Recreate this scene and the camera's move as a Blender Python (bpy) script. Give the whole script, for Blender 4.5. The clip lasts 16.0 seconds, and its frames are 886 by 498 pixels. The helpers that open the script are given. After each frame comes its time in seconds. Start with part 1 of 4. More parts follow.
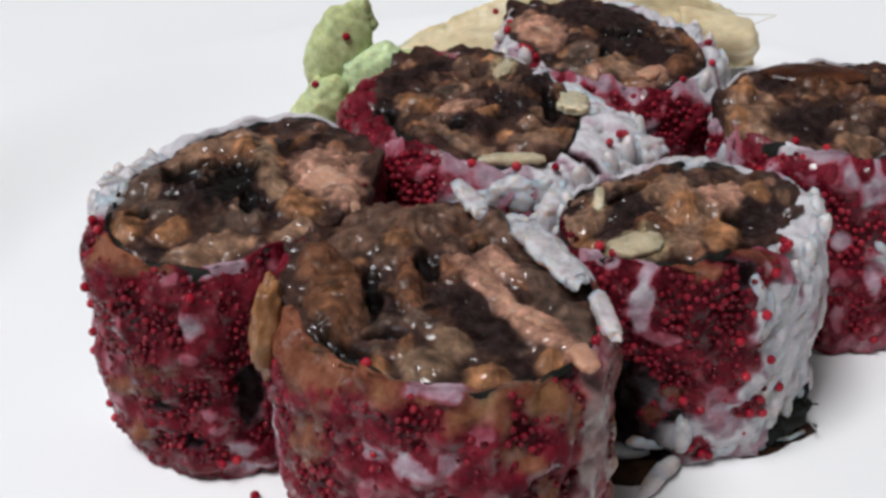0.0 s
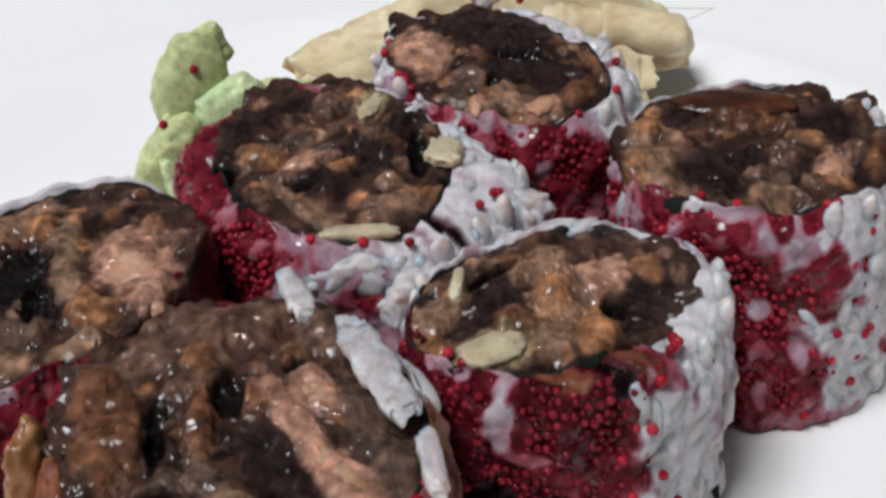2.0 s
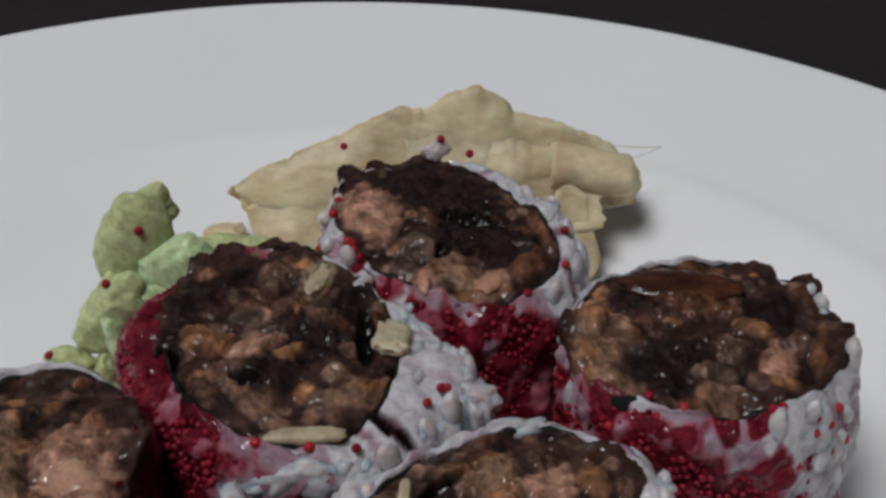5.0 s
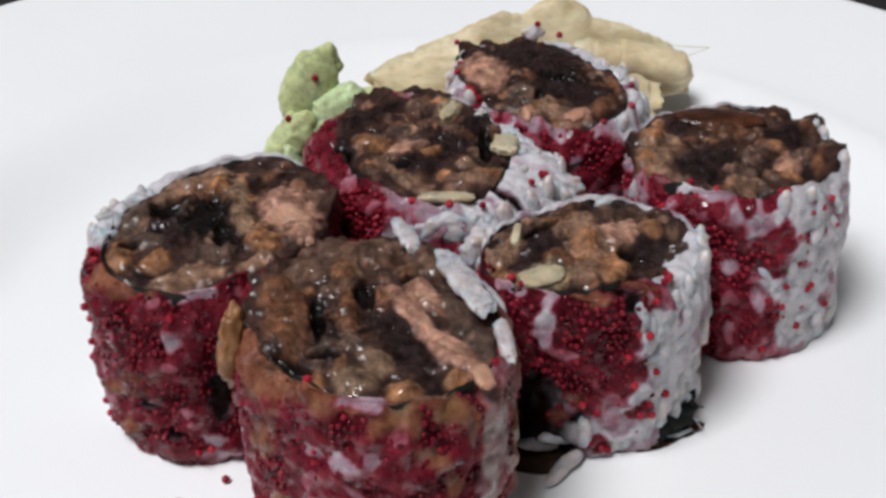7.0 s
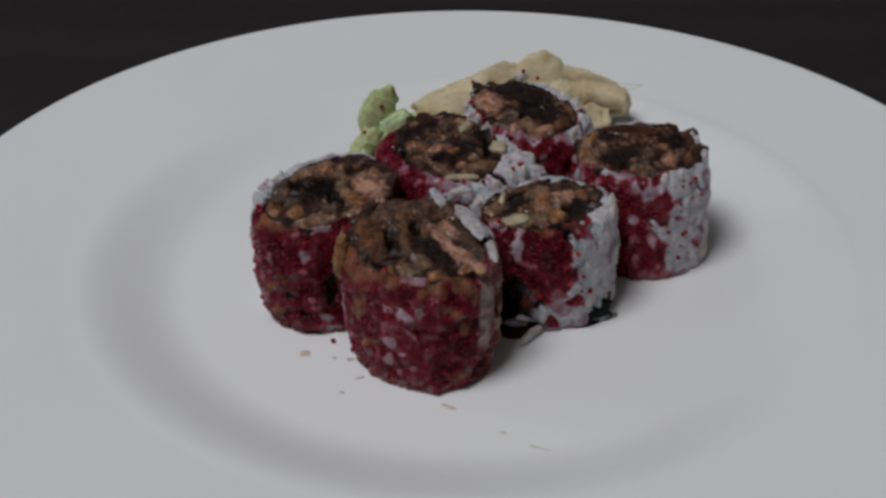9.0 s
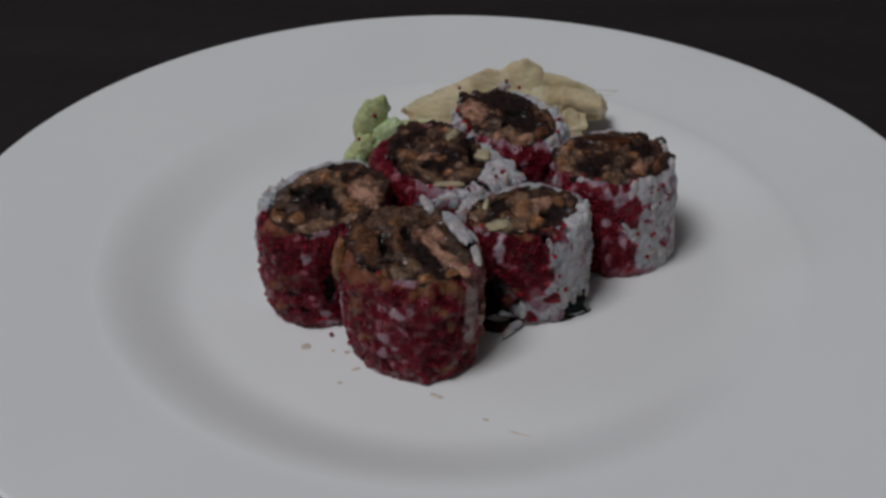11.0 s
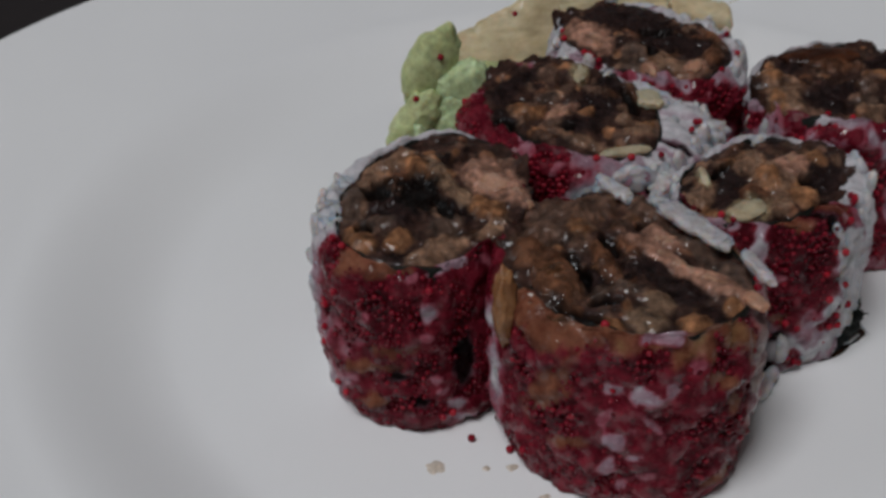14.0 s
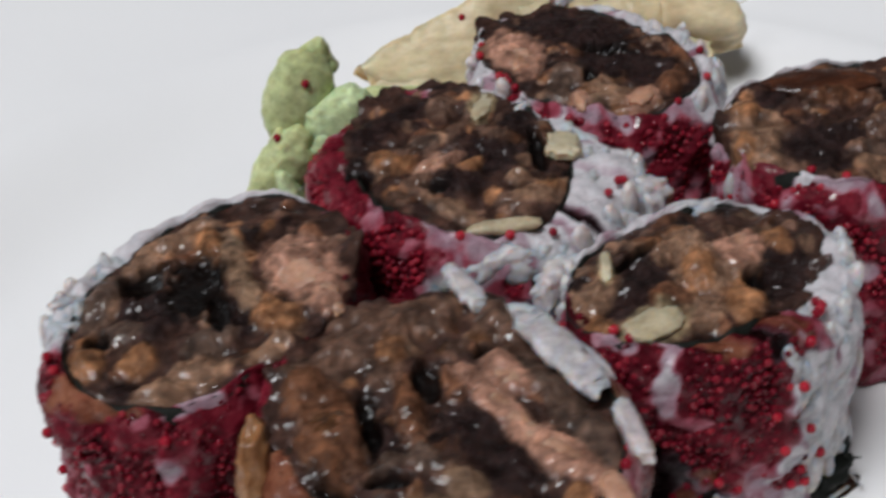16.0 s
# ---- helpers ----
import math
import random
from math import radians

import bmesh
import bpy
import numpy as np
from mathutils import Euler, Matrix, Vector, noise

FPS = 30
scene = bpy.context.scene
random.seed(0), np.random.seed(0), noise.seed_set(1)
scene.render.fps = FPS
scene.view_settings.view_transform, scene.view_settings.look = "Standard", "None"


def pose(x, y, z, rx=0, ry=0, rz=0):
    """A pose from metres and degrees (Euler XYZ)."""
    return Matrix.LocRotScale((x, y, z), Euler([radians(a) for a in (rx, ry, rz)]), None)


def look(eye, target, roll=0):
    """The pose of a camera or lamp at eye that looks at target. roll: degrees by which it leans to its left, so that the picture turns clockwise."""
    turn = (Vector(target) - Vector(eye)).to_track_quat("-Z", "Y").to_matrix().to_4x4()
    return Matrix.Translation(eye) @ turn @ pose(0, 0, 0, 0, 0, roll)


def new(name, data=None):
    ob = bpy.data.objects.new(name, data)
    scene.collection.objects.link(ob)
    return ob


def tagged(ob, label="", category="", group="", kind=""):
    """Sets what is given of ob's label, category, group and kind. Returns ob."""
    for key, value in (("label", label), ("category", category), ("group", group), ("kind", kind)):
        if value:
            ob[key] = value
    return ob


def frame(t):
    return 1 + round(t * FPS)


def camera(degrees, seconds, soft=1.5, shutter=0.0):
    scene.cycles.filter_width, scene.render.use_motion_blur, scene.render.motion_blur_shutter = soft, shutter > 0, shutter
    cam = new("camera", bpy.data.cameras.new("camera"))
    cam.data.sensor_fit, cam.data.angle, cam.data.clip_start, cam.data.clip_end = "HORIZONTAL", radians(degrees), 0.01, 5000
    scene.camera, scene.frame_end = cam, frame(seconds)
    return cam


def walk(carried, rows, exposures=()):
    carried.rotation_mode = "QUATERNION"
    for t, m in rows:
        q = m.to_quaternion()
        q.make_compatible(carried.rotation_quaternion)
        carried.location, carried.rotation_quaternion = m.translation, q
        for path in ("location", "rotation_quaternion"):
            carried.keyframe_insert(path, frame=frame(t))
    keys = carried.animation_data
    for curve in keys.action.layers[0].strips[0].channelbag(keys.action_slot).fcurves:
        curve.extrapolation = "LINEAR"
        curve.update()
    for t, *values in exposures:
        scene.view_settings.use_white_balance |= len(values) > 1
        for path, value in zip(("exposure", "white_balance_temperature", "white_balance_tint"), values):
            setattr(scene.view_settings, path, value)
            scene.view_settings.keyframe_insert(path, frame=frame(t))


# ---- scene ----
cam = camera(39.0, 16.0, soft=3.1, shutter=0.35)
ROWS = [
    (0.0, -0.0086, -0.1425, 0.1029, 58.18, -0.51, 0.32),
    (0.5, -0.0061, -0.1385, 0.1005, 58.17, -0.56, 0.23),
    (1.0, -0.0016, -0.1330, 0.0981, 57.99, -0.28, 0.03),
    (1.5, 0.0039, -0.1231, 0.1013, 57.31, 0.57, -0.07),
    (2.0, 0.0101, -0.1128, 0.1033, 55.27, 1.33, -0.11),
    (2.5, 0.0093, -0.1021, 0.1096, 54.79, 1.11, -0.25),
    (3.0, 0.0142, -0.0945, 0.1109, 55.39, 1.35, -0.93),
    (5.3, 0.0089, -0.1039, 0.1195, 55.85, -1.29, -1.64),
    (5.5, 0.0081, -0.1090, 0.1176, 55.73, -0.70, -0.96),
    (6.0, -0.0017, -0.1232, 0.1081, 55.57, -2.06, -0.10),
    (6.5, -0.0048, -0.1398, 0.1123, 55.82, -1.69, 0.87),
    (7.0, 0.0017, -0.1615, 0.1257, 56.41, -0.58, 1.20),
    (7.5, 0.0005, -0.1913, 0.1406, 57.42, -1.48, 2.34),
    (8.0, 0.0016, -0.2183, 0.1512, 58.10, -1.49, 2.93),
    (8.5, 0.0057, -0.2520, 0.1630, 58.08, -0.62, 3.15),
    (9.0, 0.0081, -0.2754, 0.1820, 57.52, 0.33, 2.55),
    (9.2, 0.0102, -0.2837, 0.1848, 57.44, 0.48, 2.11),
    (11.3, 0.0080, -0.2946, 0.2061, 55.51, -0.17, 1.98),
    (11.5, 0.0040, -0.2885, 0.2031, 55.27, -0.49, 1.69),
    (12.0, -0.0076, -0.2744, 0.1953, 55.46, -0.37, 0.07),
    (12.5, -0.0316, -0.2552, 0.1877, 55.59, 0.65, -2.72),
    (13.0, -0.0556, -0.2252, 0.1705, 56.02, 1.09, -6.07),
    (13.5, -0.0586, -0.1950, 0.1518, 56.66, 0.83, -9.47),
    (14.0, -0.0576, -0.1687, 0.1299, 55.53, 0.39, -9.93),
    (14.5, -0.0505, -0.1436, 0.1152, 54.52, 0.33, -9.74),
    (15.0, -0.0459, -0.1335, 0.1110, 55.10, 0.71, -8.73),
    (15.5, -0.0311, -0.1258, 0.1085, 54.38, 2.86, -6.23),
    (16.0, -0.0094, -0.1202, 0.1100, 54.66, 3.73, -3.72),
]
EXPOSURES = [(0.0, 0.60), (2.5, 0.64), (3.0, 0.68), (5.5, -0.23), (6.0, 0.10), (6.5, 0.47), (7.0, 0.61), (7.5, 0.53), (8.0, 0.26), (8.5, -0.11), (9.0, -0.39),
             (11.5, -0.65), (12.0, -0.61), (12.5, -0.65), (13.0, -0.59), (13.5, -0.53), (14.0, -0.43), (14.5, -0.29), (15.0, -0.07), (15.5, 0.13), (16.0, 0.38)]
walk(cam, [(t, pose(x, y, z, rx, ry, rz)) for t, x, y, z, rx, ry, rz in ROWS], EXPOSURES)

# ---- light ----
world = bpy.data.worlds.new("room_air")
world.use_nodes = True
world.node_tree.nodes["Background"].inputs[0].default_value = (0.75, 0.8, 0.9, 1)
world.node_tree.nodes["Background"].inputs[1].default_value = 0.0
scene.world = world


def area_lamp(name, eye, target, sx, sy, watts, colour):
    data = bpy.data.lights.new(name, "AREA")
    data.shape, data.size, data.size_y, data.energy, data.color = "RECTANGLE", sx, sy, watts, colour
    ob = new(name, data)
    ob.matrix_world = look(eye, target)
    return ob


area_lamp("ceiling_light", (-0.58, -0.58, 1.74), (0, 0, 0), 0.7, 0.7, 32.0, (0.96, 0.97, 1.0))
# added fill that tints the plate's left bluish; the west wall has no window
area_lamp("blue_fill_light", (-1.85, 0.2, 0.75), (0, 0, 0), 0.9, 1.1, 5.5, (0.80, 0.90, 1.0))

# ---- materials ----
def node_material(name):
    m = bpy.data.materials.new(name)
    m.use_nodes = True
    return m, m.node_tree.nodes, m.node_tree.links, m.node_tree.nodes["Principled BSDF"]


def ramp_node(nodes, links, fac, stops):
    r = nodes.new("ShaderNodeValToRGB")
    e = r.color_ramp.elements
    while len(e) < len(stops):
        e.new(0.5)
    for i, (p, c) in enumerate(stops):
        e[i].position, e[i].color = p, (*c, 1)
    links.new(fac, r.inputs[0])
    return r.outputs[0]


def noise_node(nodes, links, scale, detail=4, rough=0.6, where="Position", stretch=None):
    if where == "Position":
        src = nodes.new("ShaderNodeNewGeometry").outputs["Position"]
    else:
        src = nodes.new("ShaderNodeTexCoord").outputs[where]
    if stretch:
        mp = nodes.new("ShaderNodeMapping")
        mp.inputs["Scale"].default_value = stretch
        links.new(src, mp.inputs[0])
        src = mp.outputs[0]
    n = nodes.new("ShaderNodeTexNoise")
    n.inputs["Scale"].default_value, n.inputs["Detail"].default_value, n.inputs["Roughness"].default_value = scale, detail, rough
    links.new(src, n.inputs["Vector"])
    return n.outputs["Fac"]


def mixed(nodes, links, fac, a, b, how="MIX"):
    n = nodes.new("ShaderNodeMix")
    n.data_type, n.blend_type = "RGBA", how
    for socket, value in ((n.inputs[0], fac), (n.inputs[6], a), (n.inputs[7], b)):
        if isinstance(value, (int, float)):
            socket.default_value = value
        elif isinstance(value, tuple):
            socket.default_value = (*value, 1)
        else:
            links.new(value, socket)
    return n.outputs[2]


def scaled(nodes, links, value, lo, hi):
    n = nodes.new("ShaderNodeMapRange")
    links.new(value, n.inputs[0])
    n.inputs[1].default_value, n.inputs[2].default_value = 0.3, 0.7
    n.inputs[3].default_value, n.inputs[4].default_value = lo, hi
    return n.outputs[0]


def bumped(nodes, links, shader, height, strength, distance):
    b = nodes.new("ShaderNodeBump")
    b.inputs["Strength"].default_value, b.inputs["Distance"].default_value = strength, distance
    links.new(height, b.inputs["Height"])
    links.new(b.outputs[0], shader.inputs["Normal"])


def food(name, stops, scale=350, fine=1800, rough=(0.3, 0.6), bump=0.6, coat=0.0, sss=0.0, spots=None, stretch=None, spec=0.3, depth=0.0012):
    """Moist food: a coarse and a fine mottling, fine relief, a broken gloss."""
    m, nodes, links, sh = node_material(name)
    coarse = noise_node(nodes, links, scale, 5, 0.65, stretch=stretch)
    grain = noise_node(nodes, links, fine, 4, 0.7, stretch=stretch)
    col = ramp_node(nodes, links, coarse, stops)
    shade = ramp_node(nodes, links, grain, [(0.3, (0.62, 0.6, 0.58)), (0.7, (1.2, 1.2, 1.2))])
    col = mixed(nodes, links, 1.0, col, shade, "MULTIPLY")
    if spots:
        speck = ramp_node(nodes, links, noise_node(nodes, links, spots[0], 3, 0.5), [(spots[1], (0, 0, 0)), (spots[1] + 0.12, (0.85, 0.85, 0.85))])
        col = mixed(nodes, links, speck, col, spots[2])
    links.new(col, sh.inputs["Base Color"])
    links.new(scaled(nodes, links, noise_node(nodes, links, scale * 1.7, 3), *rough), sh.inputs["Roughness"])
    sh.inputs["Specular IOR Level"].default_value = spec
    if coat:
        wet = ramp_node(nodes, links, noise_node(nodes, links, scale * 1.2, 2, 0.5), [(0.44, (0, 0, 0)), (0.62, (coat, coat, coat))])
        links.new(wet, sh.inputs["Coat Weight"])
        sh.inputs["Coat Roughness"].default_value = 0.05
        drops = nodes.new("ShaderNodeBump")
        drops.inputs["Strength"].default_value, drops.inputs["Distance"].default_value = 0.5, 0.0006
        links.new(noise_node(nodes, links, 620, 2, 0.5), drops.inputs["Height"])
        links.new(drops.outputs[0], sh.inputs["Coat Normal"])
    if sss:
        sh.inputs["Subsurface Weight"].default_value, sh.inputs["Subsurface Scale"].default_value = sss, depth
        sh.inputs["Subsurface Radius"].default_value = (1.0, 0.55, 0.35)
    bumped(nodes, links, sh, grain, bump * 0.6, 0.0005)
    return m


M_glaze = food("caramel_glaze", [(0.3, (0.016, 0.006, 0.004)), (0.55, (0.050, 0.017, 0.009)), (0.8, (0.15, 0.050, 0.02))], 260, 900, (0.12, 0.3), 0.25, 0.5, stretch=(0.35, 1.2, 1.0))
M_lump = food("glazed_batter", [(0.25, (0.018, 0.008, 0.004)), (0.45, (0.062, 0.026, 0.011)), (0.62, (0.13, 0.056, 0.024)), (0.78, (0.24, 0.125, 0.06))], 260, 1100, (0.08, 0.3), 0.4, 0.9, 0.1, (200, 0.56, (0.020, 0.009, 0.005)))
M_salmon = food("cooked_salmon", [(0.25, (0.22, 0.098, 0.058)), (0.42, (0.37, 0.19, 0.122)), (0.58, (0.46, 0.265, 0.185)), (0.75, (0.53, 0.36, 0.28))], 200, 420, (0.3, 0.55), 0.06, 0.5, 0.7, (240, 0.60, (0.16, 0.070, 0.038)), depth=0.0025)
M_pale = food("pale_flake", [(0.25, (0.36, 0.295, 0.19)), (0.5, (0.46, 0.40, 0.28)), (0.75, (0.53, 0.48, 0.36))], 140, 400, (0.25, 0.45), 0.08, 0.3, 0.7, depth=0.002)
M_rice = food("boiled_rice", [(0.25, (0.40, 0.378, 0.398)), (0.5, (0.48, 0.455, 0.475)), (0.75, (0.55, 0.53, 0.54))], 150, 500, (0.2, 0.4), 0.05, 0.25, 1.0, depth=0.004)
M_nori = food("seaweed", [(0.3, (0.004, 0.005, 0.004)), (0.7, (0.014, 0.016, 0.013))], 500, 2500, (0.4, 0.65), 0.6, 0.06, spec=0.12)
M_wasabi = food("wasabi_paste", [(0.25, (0.36, 0.40, 0.18)), (0.5, (0.45, 0.50, 0.25)), (0.75, (0.52, 0.57, 0.32))], 110, 700, (0.5, 0.75), 0.12, 0.0, 0.6, depth=0.002)
M_wasabi2 = food("pale_wasabi_paste", [(0.25, (0.40, 0.50, 0.27)), (0.5, (0.50, 0.61, 0.35)), (0.75, (0.56, 0.67, 0.42))], 130, 700, (0.45, 0.7), 0.12, 0.0, 0.6, depth=0.002)
M_ginger = food("pickled_ginger", [(0.25, (0.53, 0.42, 0.245)), (0.5, (0.60, 0.50, 0.325)), (0.75, (0.65, 0.565, 0.39))], 40, 160, (0.35, 0.55), 0.05, 0.1, 0.6, stretch=(0.6, 1.0, 1.2), spec=0.2, depth=0.003)
M_stain = food("dried_sauce_drop", [(0.3, (0.56, 0.45, 0.34)), (0.7, (0.71, 0.66, 0.60))], 500, 1500, (0.25, 0.5), 0.2)
M_flap = food("rice_browned_by_sauce", [(0.25, (0.14, 0.056, 0.024)), (0.5, (0.26, 0.125, 0.055)), (0.75, (0.36, 0.20, 0.10))], 220, 700, (0.15, 0.4), 0.2, 0.5, 0.5)
M_film = food("dark_brown_film", [(0.3, (0.012, 0.007, 0.005)), (0.6, (0.05, 0.025, 0.014)), (0.85, (0.16, 0.09, 0.05))], 300, 900, (0.08, 0.25), 0.2, 0.5)


def roe_material(name, stops):
    m, nodes, links, sh = node_material(name)
    info = nodes.new("ShaderNodeObjectInfo")
    geo = nodes.new("ShaderNodeNewGeometry")
    both = nodes.new("ShaderNodeMath")
    both.operation = "ADD"
    links.new(info.outputs["Random"], both.inputs[0])
    links.new(geo.outputs["Random Per Island"], both.inputs[1])
    frac = nodes.new("ShaderNodeMath")
    frac.operation = "FRACT"
    links.new(both.outputs[0], frac.inputs[0])
    col = ramp_node(nodes, links, frac.outputs[0], stops)
    links.new(col, sh.inputs["Base Color"])
    sh.inputs["Roughness"].default_value = 0.16
    sh.inputs["Specular IOR Level"].default_value = 0.18
    sh.inputs["Subsurface Weight"].default_value, sh.inputs["Subsurface Scale"].default_value = 0.5, 0.0006
    sh.inputs["Subsurface Radius"].default_value = (1.0, 0.25, 0.25)
    return m


M_roe = roe_material("fish_roe_in_sauce", [(0.0, (0.060, 0.0024, 0.006)), (0.45, (0.115, 0.0055, 0.013)), (0.85, (0.17, 0.010, 0.020)), (1.0, (0.25, 0.018, 0.031))])
M_roefresh = roe_material("fish_roe", [(0.0, (0.10, 0.004, 0.010)), (0.5, (0.18, 0.009, 0.020)), (1.0, (0.26, 0.018, 0.032))])
M_roeclean = roe_material("clean_fish_roe", [(0.0, (0.18, 0.005, 0.015)), (0.5, (0.27, 0.010, 0.023)), (1.0, (0.36, 0.020, 0.034))])


def wall_material():
    """Packed rice, dyed red by roe and brown by sauce, with dark sauce and gap shade in black."""
    m, nodes, links, sh = node_material("packed_rice")
    at = nodes.new("ShaderNodeAttribute")
    at.attribute_name = "stain"
    sep = nodes.new("ShaderNodeSeparateColor")
    links.new(at.outputs["Color"], sep.inputs[0])
    grain = noise_node(nodes, links, 1300, 4, 0.7)
    mid = noise_node(nodes, links, 380, 4, 0.6)
    big = noise_node(nodes, links, 210, 3, 0.5)
    rice = ramp_node(nodes, links, mid, [(0.3, (0.45, 0.425, 0.45)), (0.7, (0.61, 0.585, 0.605))])
    lilac = ramp_node(nodes, links, mid, [(0.3, (0.24, 0.125, 0.165)), (0.5, (0.33, 0.215, 0.26)), (0.7, (0.41, 0.315, 0.36))])
    pink = ramp_node(nodes, links, mid, [(0.3, (0.21, 0.020, 0.040)), (0.5, (0.30, 0.075, 0.105)), (0.7, (0.37, 0.15, 0.185))])
    red = ramp_node(nodes, links, mid, [(0.3, (0.060, 0.0032, 0.0075)), (0.5, (0.13, 0.0080, 0.017)), (0.7, (0.22, 0.020, 0.034))])
    tan = ramp_node(nodes, links, mid, [(0.3, (0.10, 0.036, 0.018)), (0.48, (0.185, 0.085, 0.038)), (0.62, (0.25, 0.13, 0.060)), (0.75, (0.31, 0.18, 0.095))])
    mask = nodes.new("ShaderNodeMath")
    mask.operation = "MULTIPLY_ADD"
    links.new(big, mask.inputs[0])
    mask.inputs[1].default_value = 0.5
    shift = nodes.new("ShaderNodeMath")
    shift.operation = "SUBTRACT"
    links.new(sep.outputs[0], shift.inputs[0])
    shift.inputs[1].default_value = 0.25
    links.new(shift.outputs[0], mask.inputs[2])
    col = mixed(nodes, links, ramp_node(nodes, links, mask.outputs[0], [(0.15, (0, 0, 0)), (0.27, (1, 1, 1))]), rice, lilac)
    col = mixed(nodes, links, ramp_node(nodes, links, mask.outputs[0], [(0.29, (0, 0, 0)), (0.43, (1, 1, 1))]), col, pink)
    col = mixed(nodes, links, ramp_node(nodes, links, mask.outputs[0], [(0.46, (0, 0, 0)), (0.58, (1, 1, 1))]), col, red)
    col = mixed(nodes, links, sep.outputs[1], col, tan)
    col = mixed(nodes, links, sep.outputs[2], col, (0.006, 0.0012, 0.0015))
    shade = ramp_node(nodes, links, grain, [(0.3, (0.8, 0.8, 0.8)), (0.7, (1.05, 1.05, 1.05))])
    links.new(mixed(nodes, links, 1.0, col, shade, "MULTIPLY"), sh.inputs["Base Color"])
    links.new(scaled(nodes, links, mid, 0.12, 0.45), sh.inputs["Roughness"])
    wet = ramp_node(nodes, links, noise_node(nodes, links, 450, 2, 0.5), [(0.50, (0.02, 0.02, 0.02)), (0.60, (0.8, 0.8, 0.8))])
    dull = nodes.new("ShaderNodeMath")
    dull.operation = "MULTIPLY_ADD"
    links.new(sep.outputs[2], dull.inputs[0])
    dull.inputs[1].default_value, dull.inputs[2].default_value = -0.9, 1.0
    coat = nodes.new("ShaderNodeMath")
    coat.operation = "MULTIPLY"
    links.new(wet, coat.inputs[0])
    links.new(dull.outputs[0], coat.inputs[1])
    links.new(coat.outputs[0], sh.inputs["Coat Weight"])
    sh.inputs["Coat Roughness"].default_value = 0.03
    sh.inputs["Specular IOR Level"].default_value = 0.05
    sh.inputs["Subsurface Weight"].default_value, sh.inputs["Subsurface Scale"].default_value = 0.4, 0.0014
    sh.inputs["Subsurface Radius"].default_value = (1.0, 0.65, 0.65)
    drops = nodes.new("ShaderNodeBump")
    drops.inputs["Strength"].default_value, drops.inputs["Distance"].default_value = 0.9, 0.0005
    links.new(noise_node(nodes, links, 700, 2, 0.5), drops.inputs["Height"])
    links.new(drops.outputs[0], sh.inputs["Coat Normal"])
    both = nodes.new("ShaderNodeMath")
    both.operation = "ADD"
    links.new(grain, both.inputs[0])
    links.new(noise_node(nodes, links, 520, 2, 0.5), both.inputs[1])
    bumped(nodes, links, sh, both.outputs[0], 0.5, 0.0006)
    return m


M_wall = wall_material()


def porcelain():
    m, nodes, links, sh = node_material("white_porcelain")
    n = noise_node(nodes, links, 9, 3)
    links.new(ramp_node(nodes, links, n, [(0.3, (0.77, 0.77, 0.775)), (0.7, (0.81, 0.81, 0.81))]), sh.inputs["Base Color"])
    sh.inputs["Roughness"].default_value = 0.32
    sh.inputs["Specular IOR Level"].default_value = 0.35
    bumped(nodes, links, sh, noise_node(nodes, links, 60, 2), 0.03, 0.0005)
    return m


M_plate = porcelain()


def mash_material():
    """Chopped filling run together: its tone and wetness come with the mesh, its grain from here."""
    m, nodes, links, sh = node_material("mashed_filling")
    at = nodes.new("ShaderNodeAttribute")
    at.attribute_name = "tone"
    grain = noise_node(nodes, links, 1100, 4, 0.7)
    mid = noise_node(nodes, links, 420, 4, 0.6)
    c1 = ramp_node(nodes, links, mid, [(0.3, (0.44, 0.40, 0.38)), (0.5, (1.0, 1.0, 1.0)), (0.7, (1.75, 1.7, 1.62))])
    c2 = ramp_node(nodes, links, grain, [(0.3, (0.8, 0.78, 0.76)), (0.7, (1.15, 1.15, 1.15))])
    col = mixed(nodes, links, 1.0, mixed(nodes, links, 1.0, at.outputs["Color"], c1, "MULTIPLY"), c2, "MULTIPLY")
    links.new(col, sh.inputs["Base Color"])
    links.new(scaled(nodes, links, mid, 0.4, 0.65), sh.inputs["Roughness"])
    sh.inputs["Specular IOR Level"].default_value = 0.06
    sh.inputs["Subsurface Weight"].default_value, sh.inputs["Subsurface Scale"].default_value = 0.2, 0.0008
    sh.inputs["Subsurface Radius"].default_value = (1.0, 0.5, 0.3)
    wet = ramp_node(nodes, links, noise_node(nodes, links, 300, 2, 0.5), [(0.44, (0.03, 0.03, 0.03)), (0.54, (1.0, 1.0, 1.0))])
    wetness = nodes.new("ShaderNodeMath")
    wetness.operation = "MULTIPLY"
    links.new(wet, wetness.inputs[0])
    links.new(at.outputs["Alpha"], wetness.inputs[1])
    links.new(wetness.outputs[0], sh.inputs["Coat Weight"])
    sh.inputs["Coat Roughness"].default_value, sh.inputs["Coat IOR"].default_value = 0.06, 1.5
    drops = nodes.new("ShaderNodeBump")
    drops.inputs["Strength"].default_value, drops.inputs["Distance"].default_value = 0.8, 0.0005
    links.new(noise_node(nodes, links, 760, 2, 0.5), drops.inputs["Height"])
    links.new(drops.outputs[0], sh.inputs["Coat Normal"])
    both = nodes.new("ShaderNodeMath")
    both.operation = "MULTIPLY_ADD"
    links.new(grain, both.inputs[0])
    both.inputs[1].default_value = 0.4
    links.new(mid, both.inputs[2])
    bumped(nodes, links, sh, both.outputs[0], 0.7, 0.0011)
    return m


M_mash = mash_material()
